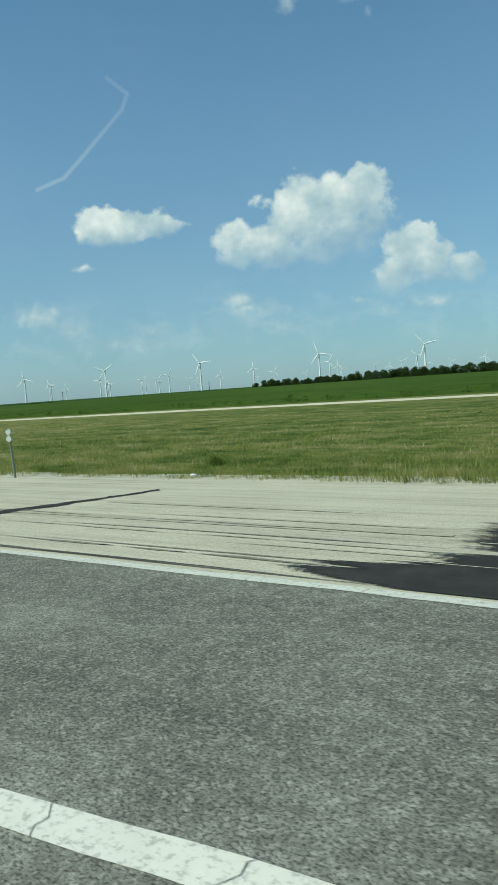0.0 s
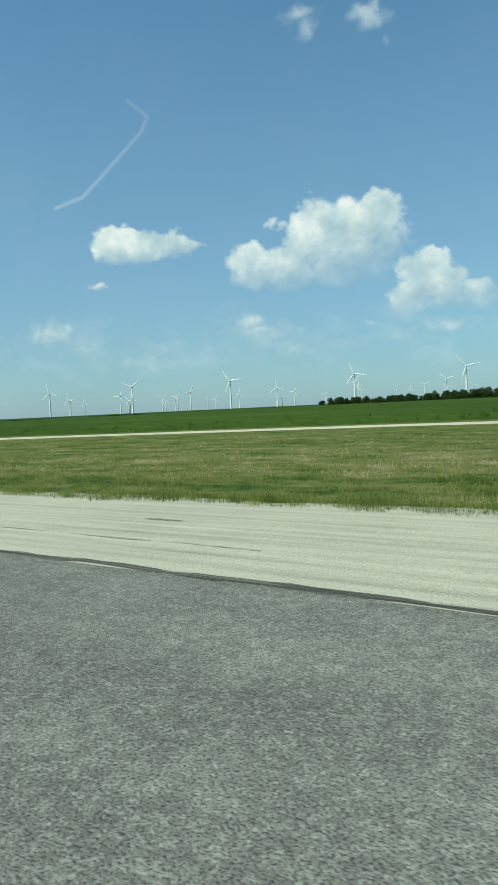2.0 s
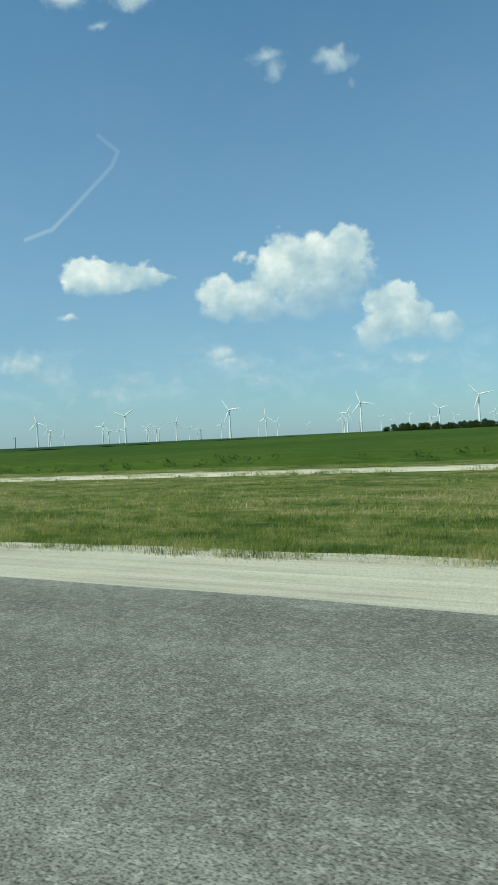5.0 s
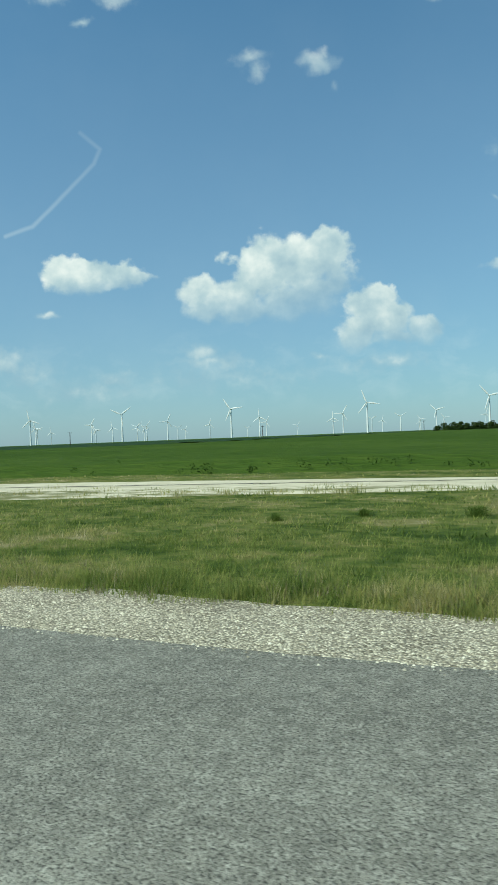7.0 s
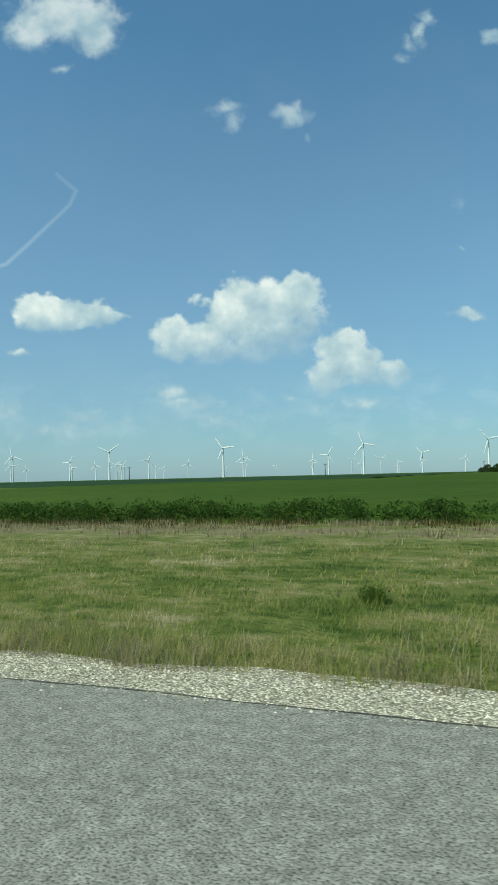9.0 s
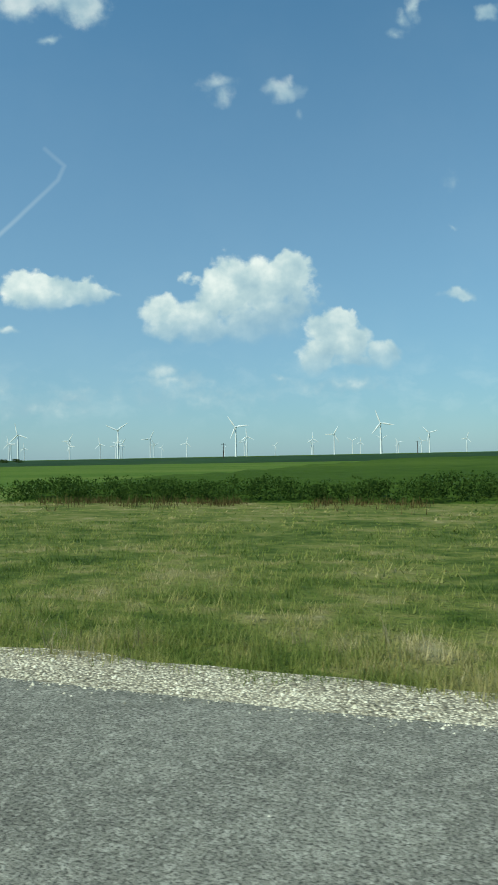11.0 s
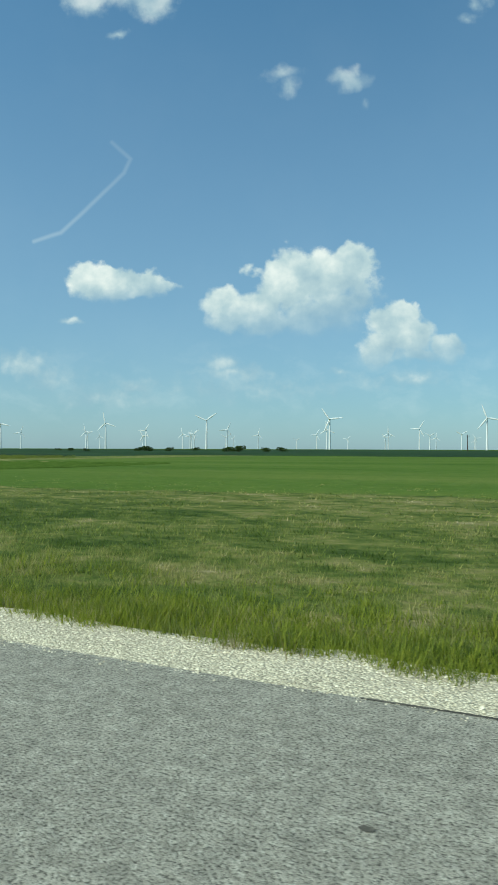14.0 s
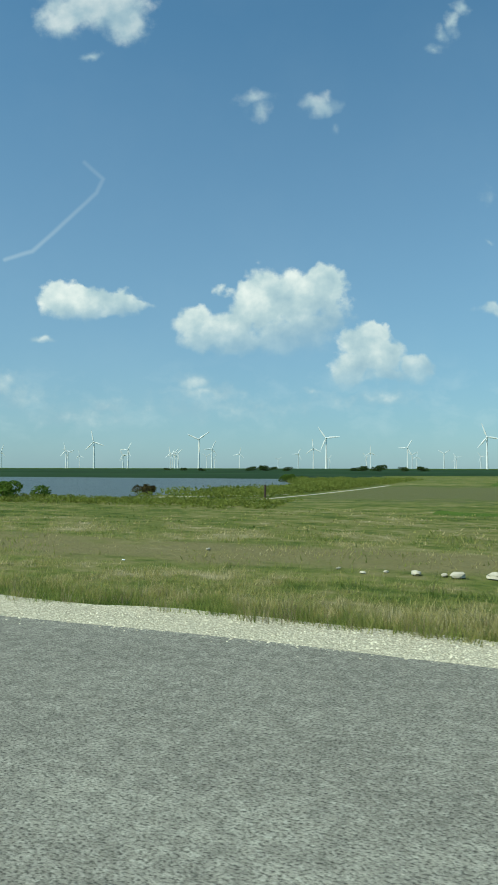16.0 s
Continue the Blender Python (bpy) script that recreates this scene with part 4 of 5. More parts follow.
def build_tar_patch():
    """Tar dragged along the road in many thin streaks, longest at the pavement's edge."""
    rng = random.Random(3)
    reach = knots([(4.5, 0.9), (4.58, 1.8), (4.75, 2.4), (4.90, 2.75), (4.97, 2.2), (5.05, 2.5), (5.13, 2.7), (5.20, 1.8), (5.4, 1.65), (5.7, 1.6), (5.76, 1.1), (5.84, 1.4), (6.2, 1.65), (6.6, 1.65), (7.0, 1.5), (7.3, 0.9)])
    verts, faces = [], []
    n, drift = 4.58, 0.0
    while n < 7.3:
        deep = rng.uniform(0.025, 0.05)
        drift = 0.6 * drift + rng.uniform(-0.09, 0.09)
        end = float(reach(n)) + drift
        k = len(verts)
        for s, off in ((-6.0, 0.0), (-6.0, deep), (end, deep), (end + rng.uniform(0.15, 0.45), deep * 0.6), (end, 0.0)):
            x, y = at(s, n + off)
            verts.append((float(x), float(y), float(laid(s, n + off, 0.005))))
        faces.append((k, k + 1, k + 2, k + 3, k + 4))
        n += deep
    ob = mesh_object("tar_patch", verts, np.array(faces)[:, ::-1], TAR)
    tagged(ob, "black tar patch with streaky edges on the pale shoulder", "tar patch", kind="structure")


build_tar_patch()
tar_outline("tar_patch", wobble([(8.5, 6.22), (8.3, 6.05), (7.95, 6.6), (7.22, 8.3), (7.3, 8.4), (7.95, 7.1)], 0.15, 0.03, 4, 2.0), "dark tar streak crossing the pale shoulder")
tar_outline("tar_streak", wobble([(18.2, 2.06), (17, 2.76), (15.6, 3.4), (13.5, 4.1), (13.5, 4.16), (15.6, 3.47), (17, 2.83), (18.2, 2.11)], 0.2, 0.03, 5), "dark tar streak curving over the asphalt")
for k, (a, c, n0, w0) in enumerate(((-8, 16, 5.05, 0.02), (-8, 30, 5.75, 0.025), (2, 14, 6.35, 0.07), (64, 100, 5.75, 0.02), (70, 112, 6.3, 0.025), (112, 150, 6.55, 0.03))):
    band("tyre_mark", a, c, lambda s, n0=n0: n0 + 0.006 * (s - 10), lambda s, n0=n0, w0=w0: n0 + w0 + 0.006 * (s - 10), 0.004, STREAK if k == 0 else TYRE, "dark tyre mark along the pale shoulder", "tyre mark", 0.05, 0.5, 40 + k)

DRAGS = ((1.9, 9.5, 4.62, 0.06, TAR_WORN), (1.6, 7.0, 5.86, 0.035, STREAK), (3.0, 8.5, 6.22, 0.09, TYRE), (1.0, 6.5, 5.12, 0.03, STREAK), (3.0, 7.6, 7.2, 0.05, TYRE), (1.2, 4.0, 5.5, 0.03, TYRE), (2.0, 6.2, 6.6, 0.03, TYRE), (9.0, 13.6, 5.02, 0.03, STREAK), (11, 18, 5.9, 0.03, TYRE), (46.2, 49.4, 4.98, 0.05, STREAK), (52.6, 54.2, 6.42, 0.10, TYRE), (46.8, 50.5, 6.1, 0.05, TYRE), (106, 114, 6.72, 0.05, TYRE), (106.5, 114, 7.45, 0.05, TYRE), (104, 112, 5.38, 0.05, STREAK), (54, 60, 5.5, 0.04, TYRE), (72, 80, 7.1, 0.05, TYRE))
for k, (a, c, n0, w0, mat) in enumerate(DRAGS):
    # thin at both ends
    band("drag_mark", a, c, lambda s, n0=n0: n0 + 0 * s, lambda s, n0=n0, w0=w0, a=a, c=c: n0 + w0 * np.clip(4.5 * (s - a) * (c - s) / (c - a) ** 2, 0.04, 1.0), 0.003, mat, "dark streak dragged along the pale shoulder", "tyre mark", 0.008, 0.2, 140 + k)

for k, (s, n, long, wide) in enumerate(((36.4, 6.87, 0.42, 0.11), (20.9, 6.0, 0.3, 0.06), (19.5, 6.93, 0.22, 0.05), (49.9, 8.3, 0.3, 0.05), (66.5, 7.4, 0.35, 0.06))):
    ring = [(s + long * math.cos(q * 0.524), n + wide * math.sin(q * 0.524)) for q in range(12)]
    flat_patch("dirt_spot", wobble(ring, 0.06, 0.025, 430 + k), 0.001, STREAK, "small dark dirt spot on the pale shoulder", "stain")
for k, (s0, ds) in enumerate(((1.98, 0.10), (1.28, -0.08), (2.42, 0.06), (-0.6, 0.09), (-3.1, -0.07), (186.0, 0.1), (190.4, -0.08), (193.8, 0.09))):
    base = float(FIRST(s0)) - 0.01 if s0 < 10 else float(LANE(s0)) - 0.01
    rail = [(s0 + ds * q + 0.02 * math.sin(9 * q + k), base + 0.23 * q) for q in (0, 0.25, 0.5, 0.75, 1)]
    flat_patch("line_crack", rail + [(s + 0.004, n) for s, n in rail[::-1]], 0.0075, TAR_WORN, "thin crack across the painted line", "crack")
for k, (a, c, n0) in enumerate(((-7, 2.4, 5.32), (-7, 1.6, 6.1))):
    band("dust_line", a, c, lambda s, n0=n0: n0 - 0.004 * (s - 1), lambda s, n0=n0: n0 + 0.016 - 0.004 * (s - 1), 0.0085, PALE, "pale dust line over the tar", "dust line", 0.012, 0.3, 90 + k)


def place(s, n, z=0.0, turn=0.0):
    x, y = at(s, n)
    return pose(float(x), float(y), z, 0, 0, turn)


# ---- crop edge leaves ----
def build_crop_edge():
    rng = np.random.default_rng(17)
    s = np.concatenate([rng.uniform(245, 348, 4200), rng.uniform(-60, 250, 1100)])
    tall = patchy(s, 0 * s, 2.6, 77) * 0.8 + patchy(s, 0 * s, 0.7, 78) * 0.4
    tall *= np.where(s > 240, np.interp(s, [246, 263, 270], [0.1, 0.25, 1.0]), 1.0)
    keep = tall + rng.normal(0, 0.15, len(s)) > 0.26
    s, tall = s[keep], tall[keep]
    n = CROP_NEAR(s) + 0.1 + rng.exponential(1.2, len(s)) + 0.6 * ragged(s, 1.0, 2.5, 78)
    x, y = at(s, n)
    z = rng.uniform(0.0, 0.54, len(s)) * (0.35 + tall) + np.where(s > 245, 0.08, -0.15)
    v, f = leaf_cloud(np.stack([x, y, z], -1), np.full(len(s), 0.24), 22, 0.05, rng)
    tagged(mesh_object("crop_edge", v, f, CROP_LEAF), "leafy dark green crop plants along the field edge", "crop", kind="stuff")
    s = rng.uniform(246, 346, 2600)
    s = s[patchy(s, 0 * s, 1.8, 76) > 0.4]
    n = CROP_NEAR(s) + 0.2 - rng.exponential(0.9, len(s)) + 0.4 * ragged(s, 1.0, 2.5, 78)
    v = blades(s, n, rng, 9, 0.06, 0.34, 0.16, 0.010, 0.6)
    tagged(mesh_object("crop_stalks", v, np.arange(len(v)).reshape(-1, 3), REED), "brown dry stalks at the foot of the crop", "stalks", kind="stuff")


build_crop_edge()
strip("bare_strip", 246, 318, 0.5, lambda s: 15.2 + ragged(s, 0.8, 3.0, 61), lambda s: CROP_NEAR(s) + 0.6 + 0 * s, 10, DRY, -0.050, "dry bare soil in patches below the crop edge", "soil", share=True, tuck=True)



def build_dry_tufts():
    rng = np.random.default_rng(29)
    s1, s2 = np.concatenate([rng.uniform(186, 505, 2600), rng.uniform(252, 300, 1500), rng.uniform(352, 372, 500)]), rng.uniform(247, 316, 3400)
    s1 = s1[patchy(s1, 0 * s1, 0.9, 81) + 0.5 * patchy(s1, 0 * s1, 5.0, 80) > 0.75]
    n1 = verge_edge(s1) + rng.exponential(0.4, len(s1)) - 0.1
    n2 = CROP_NEAR(s2) - 0.2 - rng.exponential(1.6, len(s2))
    keep = patchy(s2, n2 * 2.0, 1.6, 82) + rng.normal(0, 0.1, len(s2)) > 0.55
    s2, n2 = s2[keep], n2[keep]
    s3, n3 = 456.1 + rng.normal(0, 0.45, 60), 10.3 + rng.normal(0, 0.35, 60)
    v = np.concatenate([blades(s1, n1, rng, 12, 0.08, 0.26, 0.06, 0.0045, 0.9), blades(s2, n2, rng, 14, 0.06, 0.24, 0.14, 0.013, 1.1), blades(s3, n3, rng, 14, 0.15, 0.32, 0.08, 0.008, 0.8)])
    tagged(mesh_object("dry_grass", v, np.arange(len(v)).reshape(-1, 3), STRAW), "dry straw-coloured grass tufts along the edges", "grass", kind="stuff")


build_dry_tufts()

for k, (s, n, a, c) in enumerate(((46.9, 2.02, 0.06, 0.035), (121.1, 3.38, 0.05, 0.02), (391.7, 2.52, 0.03, 0.02), (390.9, 2.97, 0.035, 0.02), (420.7, 2.73, 0.05, 0.03), (240.9, 3.48, 0.07, 0.03), (93.8, 3.05, 0.07, 0.02), (2.55, 3.92, 0.045, 0.015), (31.9, 3.15, 0.06, 0.02), (32.7, 2.59, 0.06, 0.02))):
    ring = [(s + 0.8 * a * math.cos(q * 0.628), n + 0.8 * c * math.sin(q * 0.628)) for q in range(10)]
    flat_patch("tar_spot", wobble(ring, 0.02, 0.012, 400 + k), 0.004, TAR_WORN, "small dark tar spot on the asphalt", "tar spot")

# ---- weeds, reeds and bushes ----
def make_weed(seed):
    """A low rounded tuft of fine blades and small leaves, about 0.6 m across."""
    rng = np.random.default_rng(seed)
    root = new("weed")
    v = []
    for k in range(420):
        a, r = rng.uniform(0, 6.283), abs(rng.normal(0, 0.13))
        x, y, h = math.cos(a) * r, math.sin(a) * r, rng.uniform(0.12, 0.34) * (1.1 - 1.5 * min(r, 0.4))
        q, lean, w0 = a + rng.normal(0, 0.7), rng.uniform(0.02, 0.16), rng.uniform(0.004, 0.010)
        v += [(x - w0 * math.sin(q), y + w0 * math.cos(q), -0.02), (x + w0 * math.sin(q), y - w0 * math.cos(q), -0.02), (x + lean * math.cos(q), y + lean * math.sin(q), h)]
    mesh_object("foliage", v, np.arange(len(v)).reshape(-1, 3), TUFT_WEED, root)["kind"] = "stuff"
    c = [(rng.normal(0, 0.12), rng.normal(0, 0.12), rng.uniform(0.06, 0.24)) for k in range(16)]
    v, f = leaf_cloud(c, np.full(16, 0.07), 16, 0.022, rng)
    mesh_object("leaves", v, f, TUFT_WEED, root)
    bm = bmesh.new()
    for k in range(5):
        tube(bm, (0, 0, -0.05), (rng.normal(0, 0.08), rng.normal(0, 0.08), rng.uniform(0.2, 0.3)), 0.005, 0.003, 5)
    part("stems", bm, TUFT_WEED, root)
    return tagged(root, "green tufted weed in the verge grass", "weed")


weed = make_weed(51)
weed["group"] = "weeds on the verge"
WEEDS = [(8.6, 11.7, 0.8), (271.7, 8.5, 0.9), (288.3, 7.5, 0.7), (287.5, 7.35, 0.7), (363.4, 8.4, 0.9), (368, 10.4, 0.8), (362.2, 15.1, 1.2), (409.6, 7.4, 0.8), (407, 6.2, 0.7), (405.8, 6.7, 0.8), (198.5, 11.1, 0.85), (203.3, 12.9, 0.7), (215.0, 11.8, 0.6), (211.6, 12.9, 0.8), (213.6, 12.7, 0.6), (376.1, 11.6, 0.7), (376.5, 11.2, 0.6), (375.4, 13.8, 0.8), (358.5, 13.0, 0.8), (391.0, 11.5, 0.6), (389.0, 12.2, 0.6), (231.4, 14.0, 0.7), (226.6, 16.2, 0.9), (192.0, 10.8, 0.7), (241.4, 5.32, 0.2), (241.05, 5.36, 0.16), (240.3, 5.5, 0.22), (242.2, 5.55, 0.25)]
rng_w = random.Random(6)
for k, (s, n, size) in enumerate(WEEDS):
    m = place(s, n, -0.06, rng_w.uniform(0, 360)) @ Matrix.Diagonal((size, size, size * 0.8, 1))
    thing = weed if k == 0 else copy_thing(weed, m)
    thing.matrix_basis = m

verge_bush = make_bush("verge_bush", 0.36, 1.25, 57, WEED, "low rounded leafy green bush at the gravel edge", "bush", 420, 0.075)
verge_bush.matrix_basis = place(470.6, 6.7, -0.08, 30)


def build_lush_growth():
    """The damp hollow where the growth is thick and deep green."""
    rng = np.random.default_rng(91)
    s, n = rng.uniform(231, 249, 9000), rng.uniform(5.9, 13.2, 9000)
    body = 1.2 - ((s - 240) / 7.5) ** 2 - ((n - 9.2) / 3.6) ** 2 + 0.35 * np.sin(s * 1.7 + n) + 0.3 * np.sin(n * 2.3 - s * 0.8)
    keep = body + rng.normal(0, 0.25, len(s)) > 0.15
    keep &= ~((abs(s - 236.3) < 2.0) & (n < 7.9))
    s, n = s[keep], n[keep]
    v = blades(s, n, rng, 12, 0.05, 0.14, 0.09, 0.007, 1.6, clumped(s, n))
    tagged(mesh_object("lush_weeds", v, np.arange(len(v)).reshape(-1, 3), WEED), "thick deep green weeds in a damp hollow of the verge", "weeds", kind="stuff")


build_lush_growth()


def build_yellow_growth():
    """Bright yellow-green low weeds against the gravel."""
    rng = np.random.default_rng(93)
    s = rng.uniform(411, 435, 4600)
    n = verge_edge(s) + rng.exponential(0.75, 4600)
    keep = patchy(s, n, 1.3, 94) + rng.normal(0, 0.15, 4600) - np.clip((s - 427) / 16, 0, 0.5) - np.clip((416 - s) / 10, 0, 0.5) > 0.38
    keep &= n < VERGE(s) + 3.0
    s, n = s[keep], n[keep]
    v = blades(s, n, rng, 12, 0.05, 0.18, 0.08, 0.006, 1.3, clumped(s, n))
    tagged(mesh_object("yellow_weeds", v, np.arange(len(v)).reshape(-1, 3), YELLOW_WEED), "bright yellow-green weeds along the gravel", "weeds", kind="stuff")


build_yellow_growth()


def build_track_tufts():
    """Small tufts that break up the near half of the pale track."""
    rng = np.random.default_rng(37)
    s = rng.uniform(150, 246, 1500)
    f = rng.beta(1.1, 2.4, 1500)
    n = TRACK_NEAR(s) + (TRACK_FAR(s) - TRACK_NEAR(s)) * f * 0.62
    keep = patchy(s, n * 2.0, 1.1, 88) + rng.normal(0, 0.12, 1500) > 0.56
    v = blades(s[keep], n[keep], rng, 22, 0.05, 0.19, 0.18, 0.009, 1.0)
    tagged(mesh_object("track_tufts", v, np.arange(len(v)).reshape(-1, 3), GRASS), "small grass tufts breaking up the pale track", "grass", kind="stuff")


build_track_tufts()

def make_reeds(seed, label):
    rng = np.random.default_rng(seed)
    root = new("reed_clump")
    v = []
    for k in range(260):
        a, r = rng.uniform(0, 6.283), rng.uniform(0, 1) ** 0.7 * 0.5
        x, y, h = math.cos(a) * r * 1.7, math.sin(a) * r, rng.uniform(0.10, 0.30) * (1.1 - r)
        q, lean = rng.uniform(0, 6.283), rng.uniform(0, 0.2)
        v += [(x - 0.009 * math.sin(q), y + 0.009 * math.cos(q), -0.06), (x + 0.009 * math.sin(q), y - 0.009 * math.cos(q), -0.06), (x + lean * math.cos(q), y + lean * math.sin(q), h)]
    mesh_object("foliage", v, np.arange(len(v)).reshape(-1, 3), REED, root)
    return tagged(root, label, "reeds", group="dead reeds by the mud")


reed = make_reeds(3, "dark brown dead reed clump beside the mud")
REEDS = [(444.5, 12.4), (443.6, 12.0), (445.6, 12.9), (446.5, 12.3), (443.0, 12.6), (447.4, 13.2), (445.0, 13.4), (451.2, 13.0), (450.4, 12.7), (449.6, 13.1), (452.2, 12.6), (441.8, 13.0), (448.4, 13.0), (453.2, 12.9)]
for k, (s, n) in enumerate(REEDS):
    m = place(s, n, 0.0, rng_w.uniform(-20, 20))
    thing = reed if k == 0 else copy_thing(reed, m)
    thing.matrix_basis = m
small_reed = copy_thing(reed, place(452.4, 8.2))
small_reed.matrix_basis = place(452.4, 8.2, 0.0, 15) @ Matrix.Diagonal((0.45, 0.45, 0.8, 1))

strip("thin_earth", 457, 497, 0.5, lambda s: 8.9 + ragged(s, 0.3, 1.2, 33), lambda s: 15.0 + ragged(s, 0.4, 1.3, 34), 8, THIN, -0.054, "brown earth showing through thin grass", "soil", share=True, tuck=True)

bush = make_bush("bush", 4.0, 7.0, 71, LEAF, "dark scrubby bush on the far field edge", "bush", 70, 0.09)
bush["group"] = "far bushes"
BUSHES = [(-544, 201, 0.95), (-551, 205, 0.8), (-539, 212, 0.7), (-533, 213, 0.75), (-587, 204, 0.9), (-580, 209, 0.7), (-594, 208, 0.75), (-608, 184, 0.55), (-616, 186, 0.5), (-602, 186, 0.5), (-561, 226, 0.6), (-628, 300, 0.8)]
for k, (x, y, size) in enumerate(BUSHES):
    m = pose(x, y, 0.3, 0, 0, 67 * k) @ Matrix.Diagonal((size * 0.85, size * 0.85, size * 0.7, 1))
    thing = bush if k == 0 else copy_thing(bush, m)
    thing.matrix_basis = m

# ---- pond ----
POND = [(501, 30), (499.5, 36), (497.5, 44), (496.5, 51), (499, 60), (504, 72), (509, 86), (513, 97), (560, 97), (620, 92), (650, 62), (620, 36), (560, 29), (520, 28.5)]
flat_patch("pond", wobble(POND, 1.5, 0.35, 9), -0.045, WATER, "grey-blue pond water with a light ripple", "water")
bank_bush = make_bush("bank_shrub", 1.1, 4.0, 81, WEED, "yellow-green low shrub on the pond bank", "shrub", 280, 0.07)
bank_bush["group"] = "shrubs round the pond"
BANK = [(503.8, 27.4, 1.15), (507.5, 28.2, 1.4), (512.5, 29.6, 1.5), (517, 29.4, 1.2), (499.0, 42.5, 0.45), (499.5, 27.6, 0.32), (506, 78, 0.9), (509, 88, 1.0)]


def build_bank_growth():
    rng = np.random.default_rng(23)
    n = rng.uniform(33, 96, 1500)
    shore_s = np.interp(n, [30, 36, 44, 51, 60, 72, 86, 97], [501, 499.5, 497.5, 496.5, 499, 504, 509, 513])
    s = 492.6 + (shore_s - 492.8) * rng.uniform(0, 1, 1500)
    x, y = at(s, n)
    v, f = leaf_cloud(np.stack([x, y, rng.uniform(0.0, 0.28, 1500)], -1), rng.uniform(0.25, 0.7, 1500), 26, 0.07, rng, 0.4)
    s, n = rng.uniform(489, 530, 1500), 24.2 + 4.6 * rng.beta(2.2, 1.3, 1500)
    x, y = at(s, n)
    v2, f2 = leaf_cloud(np.stack([x, y, rng.uniform(-0.02, 0.16, 1500)], -1), rng.uniform(0.12, 0.34, 1500), 20, 0.05, rng, 0.45)
    v, f = np.concatenate([v, v2]), np.concatenate([f, f2 + len(v)])
    tagged(mesh_object("bank_growth", v, f, BANK_LEAF), "yellow-green weeds covering the pond bank", "weeds", kind="stuff")


build_bank_growth()
brown_shrub = make_bush("brown_shrub", 0.7, 1.8, 83, REED, "low reddish-brown shrub at the pond edge", "shrub", 120, 0.09)
brown_shrub.matrix_basis = place(500.8, 36.4, -0.08, 20)
for k, (s, n, size) in enumerate(BANK):
    m = place(s, n, -0.1, 47 * k) @ Matrix.Diagonal((size, size, size * 0.8, 1))
    thing = bank_bush if k == 0 else copy_thing(bank_bush, m)
    thing.matrix_basis = m
band("shore", 493, 530, lambda s: 29.3 + 0 * s + np.maximum(0, 501 - s) * 1.2, lambda s: 30.4 + 0 * s + np.maximum(0, 501 - s) * 1.2, -0.05, PALE, "pale dried mud rim along the pond shore", "shore", 0.4, 0.5, 71)
flat_patch("worn_path", [(492.1, 33), (491.5, 40), (491.2, 52), (491.3, 64), (491.8, 64), (491.6, 52), (491.9, 40), (492.5, 33)], -0.048, PALE, "pale worn edge beside the tilled field", "path")
strip("tilled_field", 472, 490.8, 0.6, lambda s: 24.5 + ragged(s, 0.8, 2.0, 45), lambda s: 0 * s + 68, 16, TILLED, -0.004, "brown tilled soil thinly grown with green", "field", share=True, tuck=True)

def build_crop_rows():
    """Low leafy rows, one metre apart, running away from the road."""
    rng = np.random.default_rng(67)
    verts, faces = [], []
    for s0 in np.arange(458, 477, 1.05):
        n = np.arange(27.5 + rng.uniform(0, 5), rng.uniform(52, 66), 0.8)
        s = s0 - 0.10 * (n - 27) + rng.normal(0, 0.04, len(n))
        half, tall = 0.24 * rng.uniform(0.6, 1.2, len(n)), 0.13 * rng.uniform(0.5, 1.2, len(n))
        tall[[0, -1]] = -0.04
        k = len(verts)
        for side, z in ((-1, 0 * tall - 0.05), (0, tall), (1, 0 * tall - 0.05)):
            x, y = at(s + side * half, n)
            verts += list(zip(x, y, z))
        m = len(n)
        for r in range(2):
            faces += [(k + r * m + i, k + r * m + i + 1, k + (r + 1) * m + i + 1, k + (r + 1) * m + i) for i in range(m - 1)]
    tagged(mesh_object("crop_rows", verts, faces, ROW_CROP), "low green crop rows in pale soil", "crop", kind="stuff")


build_crop_rows()

# ---- poles and posts ----
def make_pole():
    root = new("utility_pole")
    bm = bmesh.new()
    tube(bm, (0, 0, -0.5), (0, 0, 8.2), 0.24, 0.16, 10)
    part("pole", bm, POLE_WOOD, root)
    part("crossarm", block((2.2, 0.14, 0.16), pose(0, -0.2, 7.6), 0.02), POLE_WOOD, root)
    for x in (-0.95, 0.0, 0.95):
        bm = bmesh.new()
        tube(bm, (x, -0.2, 7.68), (x, -0.2, 7.95), 0.07, 0.05, 8)
        part("insulator", bm, METAL, root)
    return tagged(root, "dark wooden utility pole standing in the field", "utility pole", group="pole line")


pole = make_pole()
for k, (x, y) in enumerate(((-407, 394), (-487, 308), (-327, 480))):
    m = pose(x, y, 0.0, 0, 0, 47)
    thing = pole if k == 0 else copy_thing(pole, m)
    thing.matrix_basis = m


def build_marker():
    root = new("marker_post")
    bm = bmesh.new()
    tube(bm, (0, 0, -0.15), (-0.05, 0, 0.86), 0.028, 0.026, 8)
    part("post", bm, POST_GREEN, root)
    for z in (0.80, 0.94):
        bm = bmesh.new()
        tube(bm, (-0.05, -0.045, z), (-0.05, 0.02, z), 0.055, 0.055, 14)
        part("reflector", bm, POST_WHITE, root, "round white reflector")
    bm = block((0.05, 0.012, 0.26), pose(-0.05, -0.02, 0.86), 0.004)
    part("plate", bm, POST_WHITE, root)
    tagged(root, "thin leaning roadside marker post with white reflectors", "marker post")
    root.matrix_basis = place(12.05, 9.35, -0.02, 25)


build_marker()


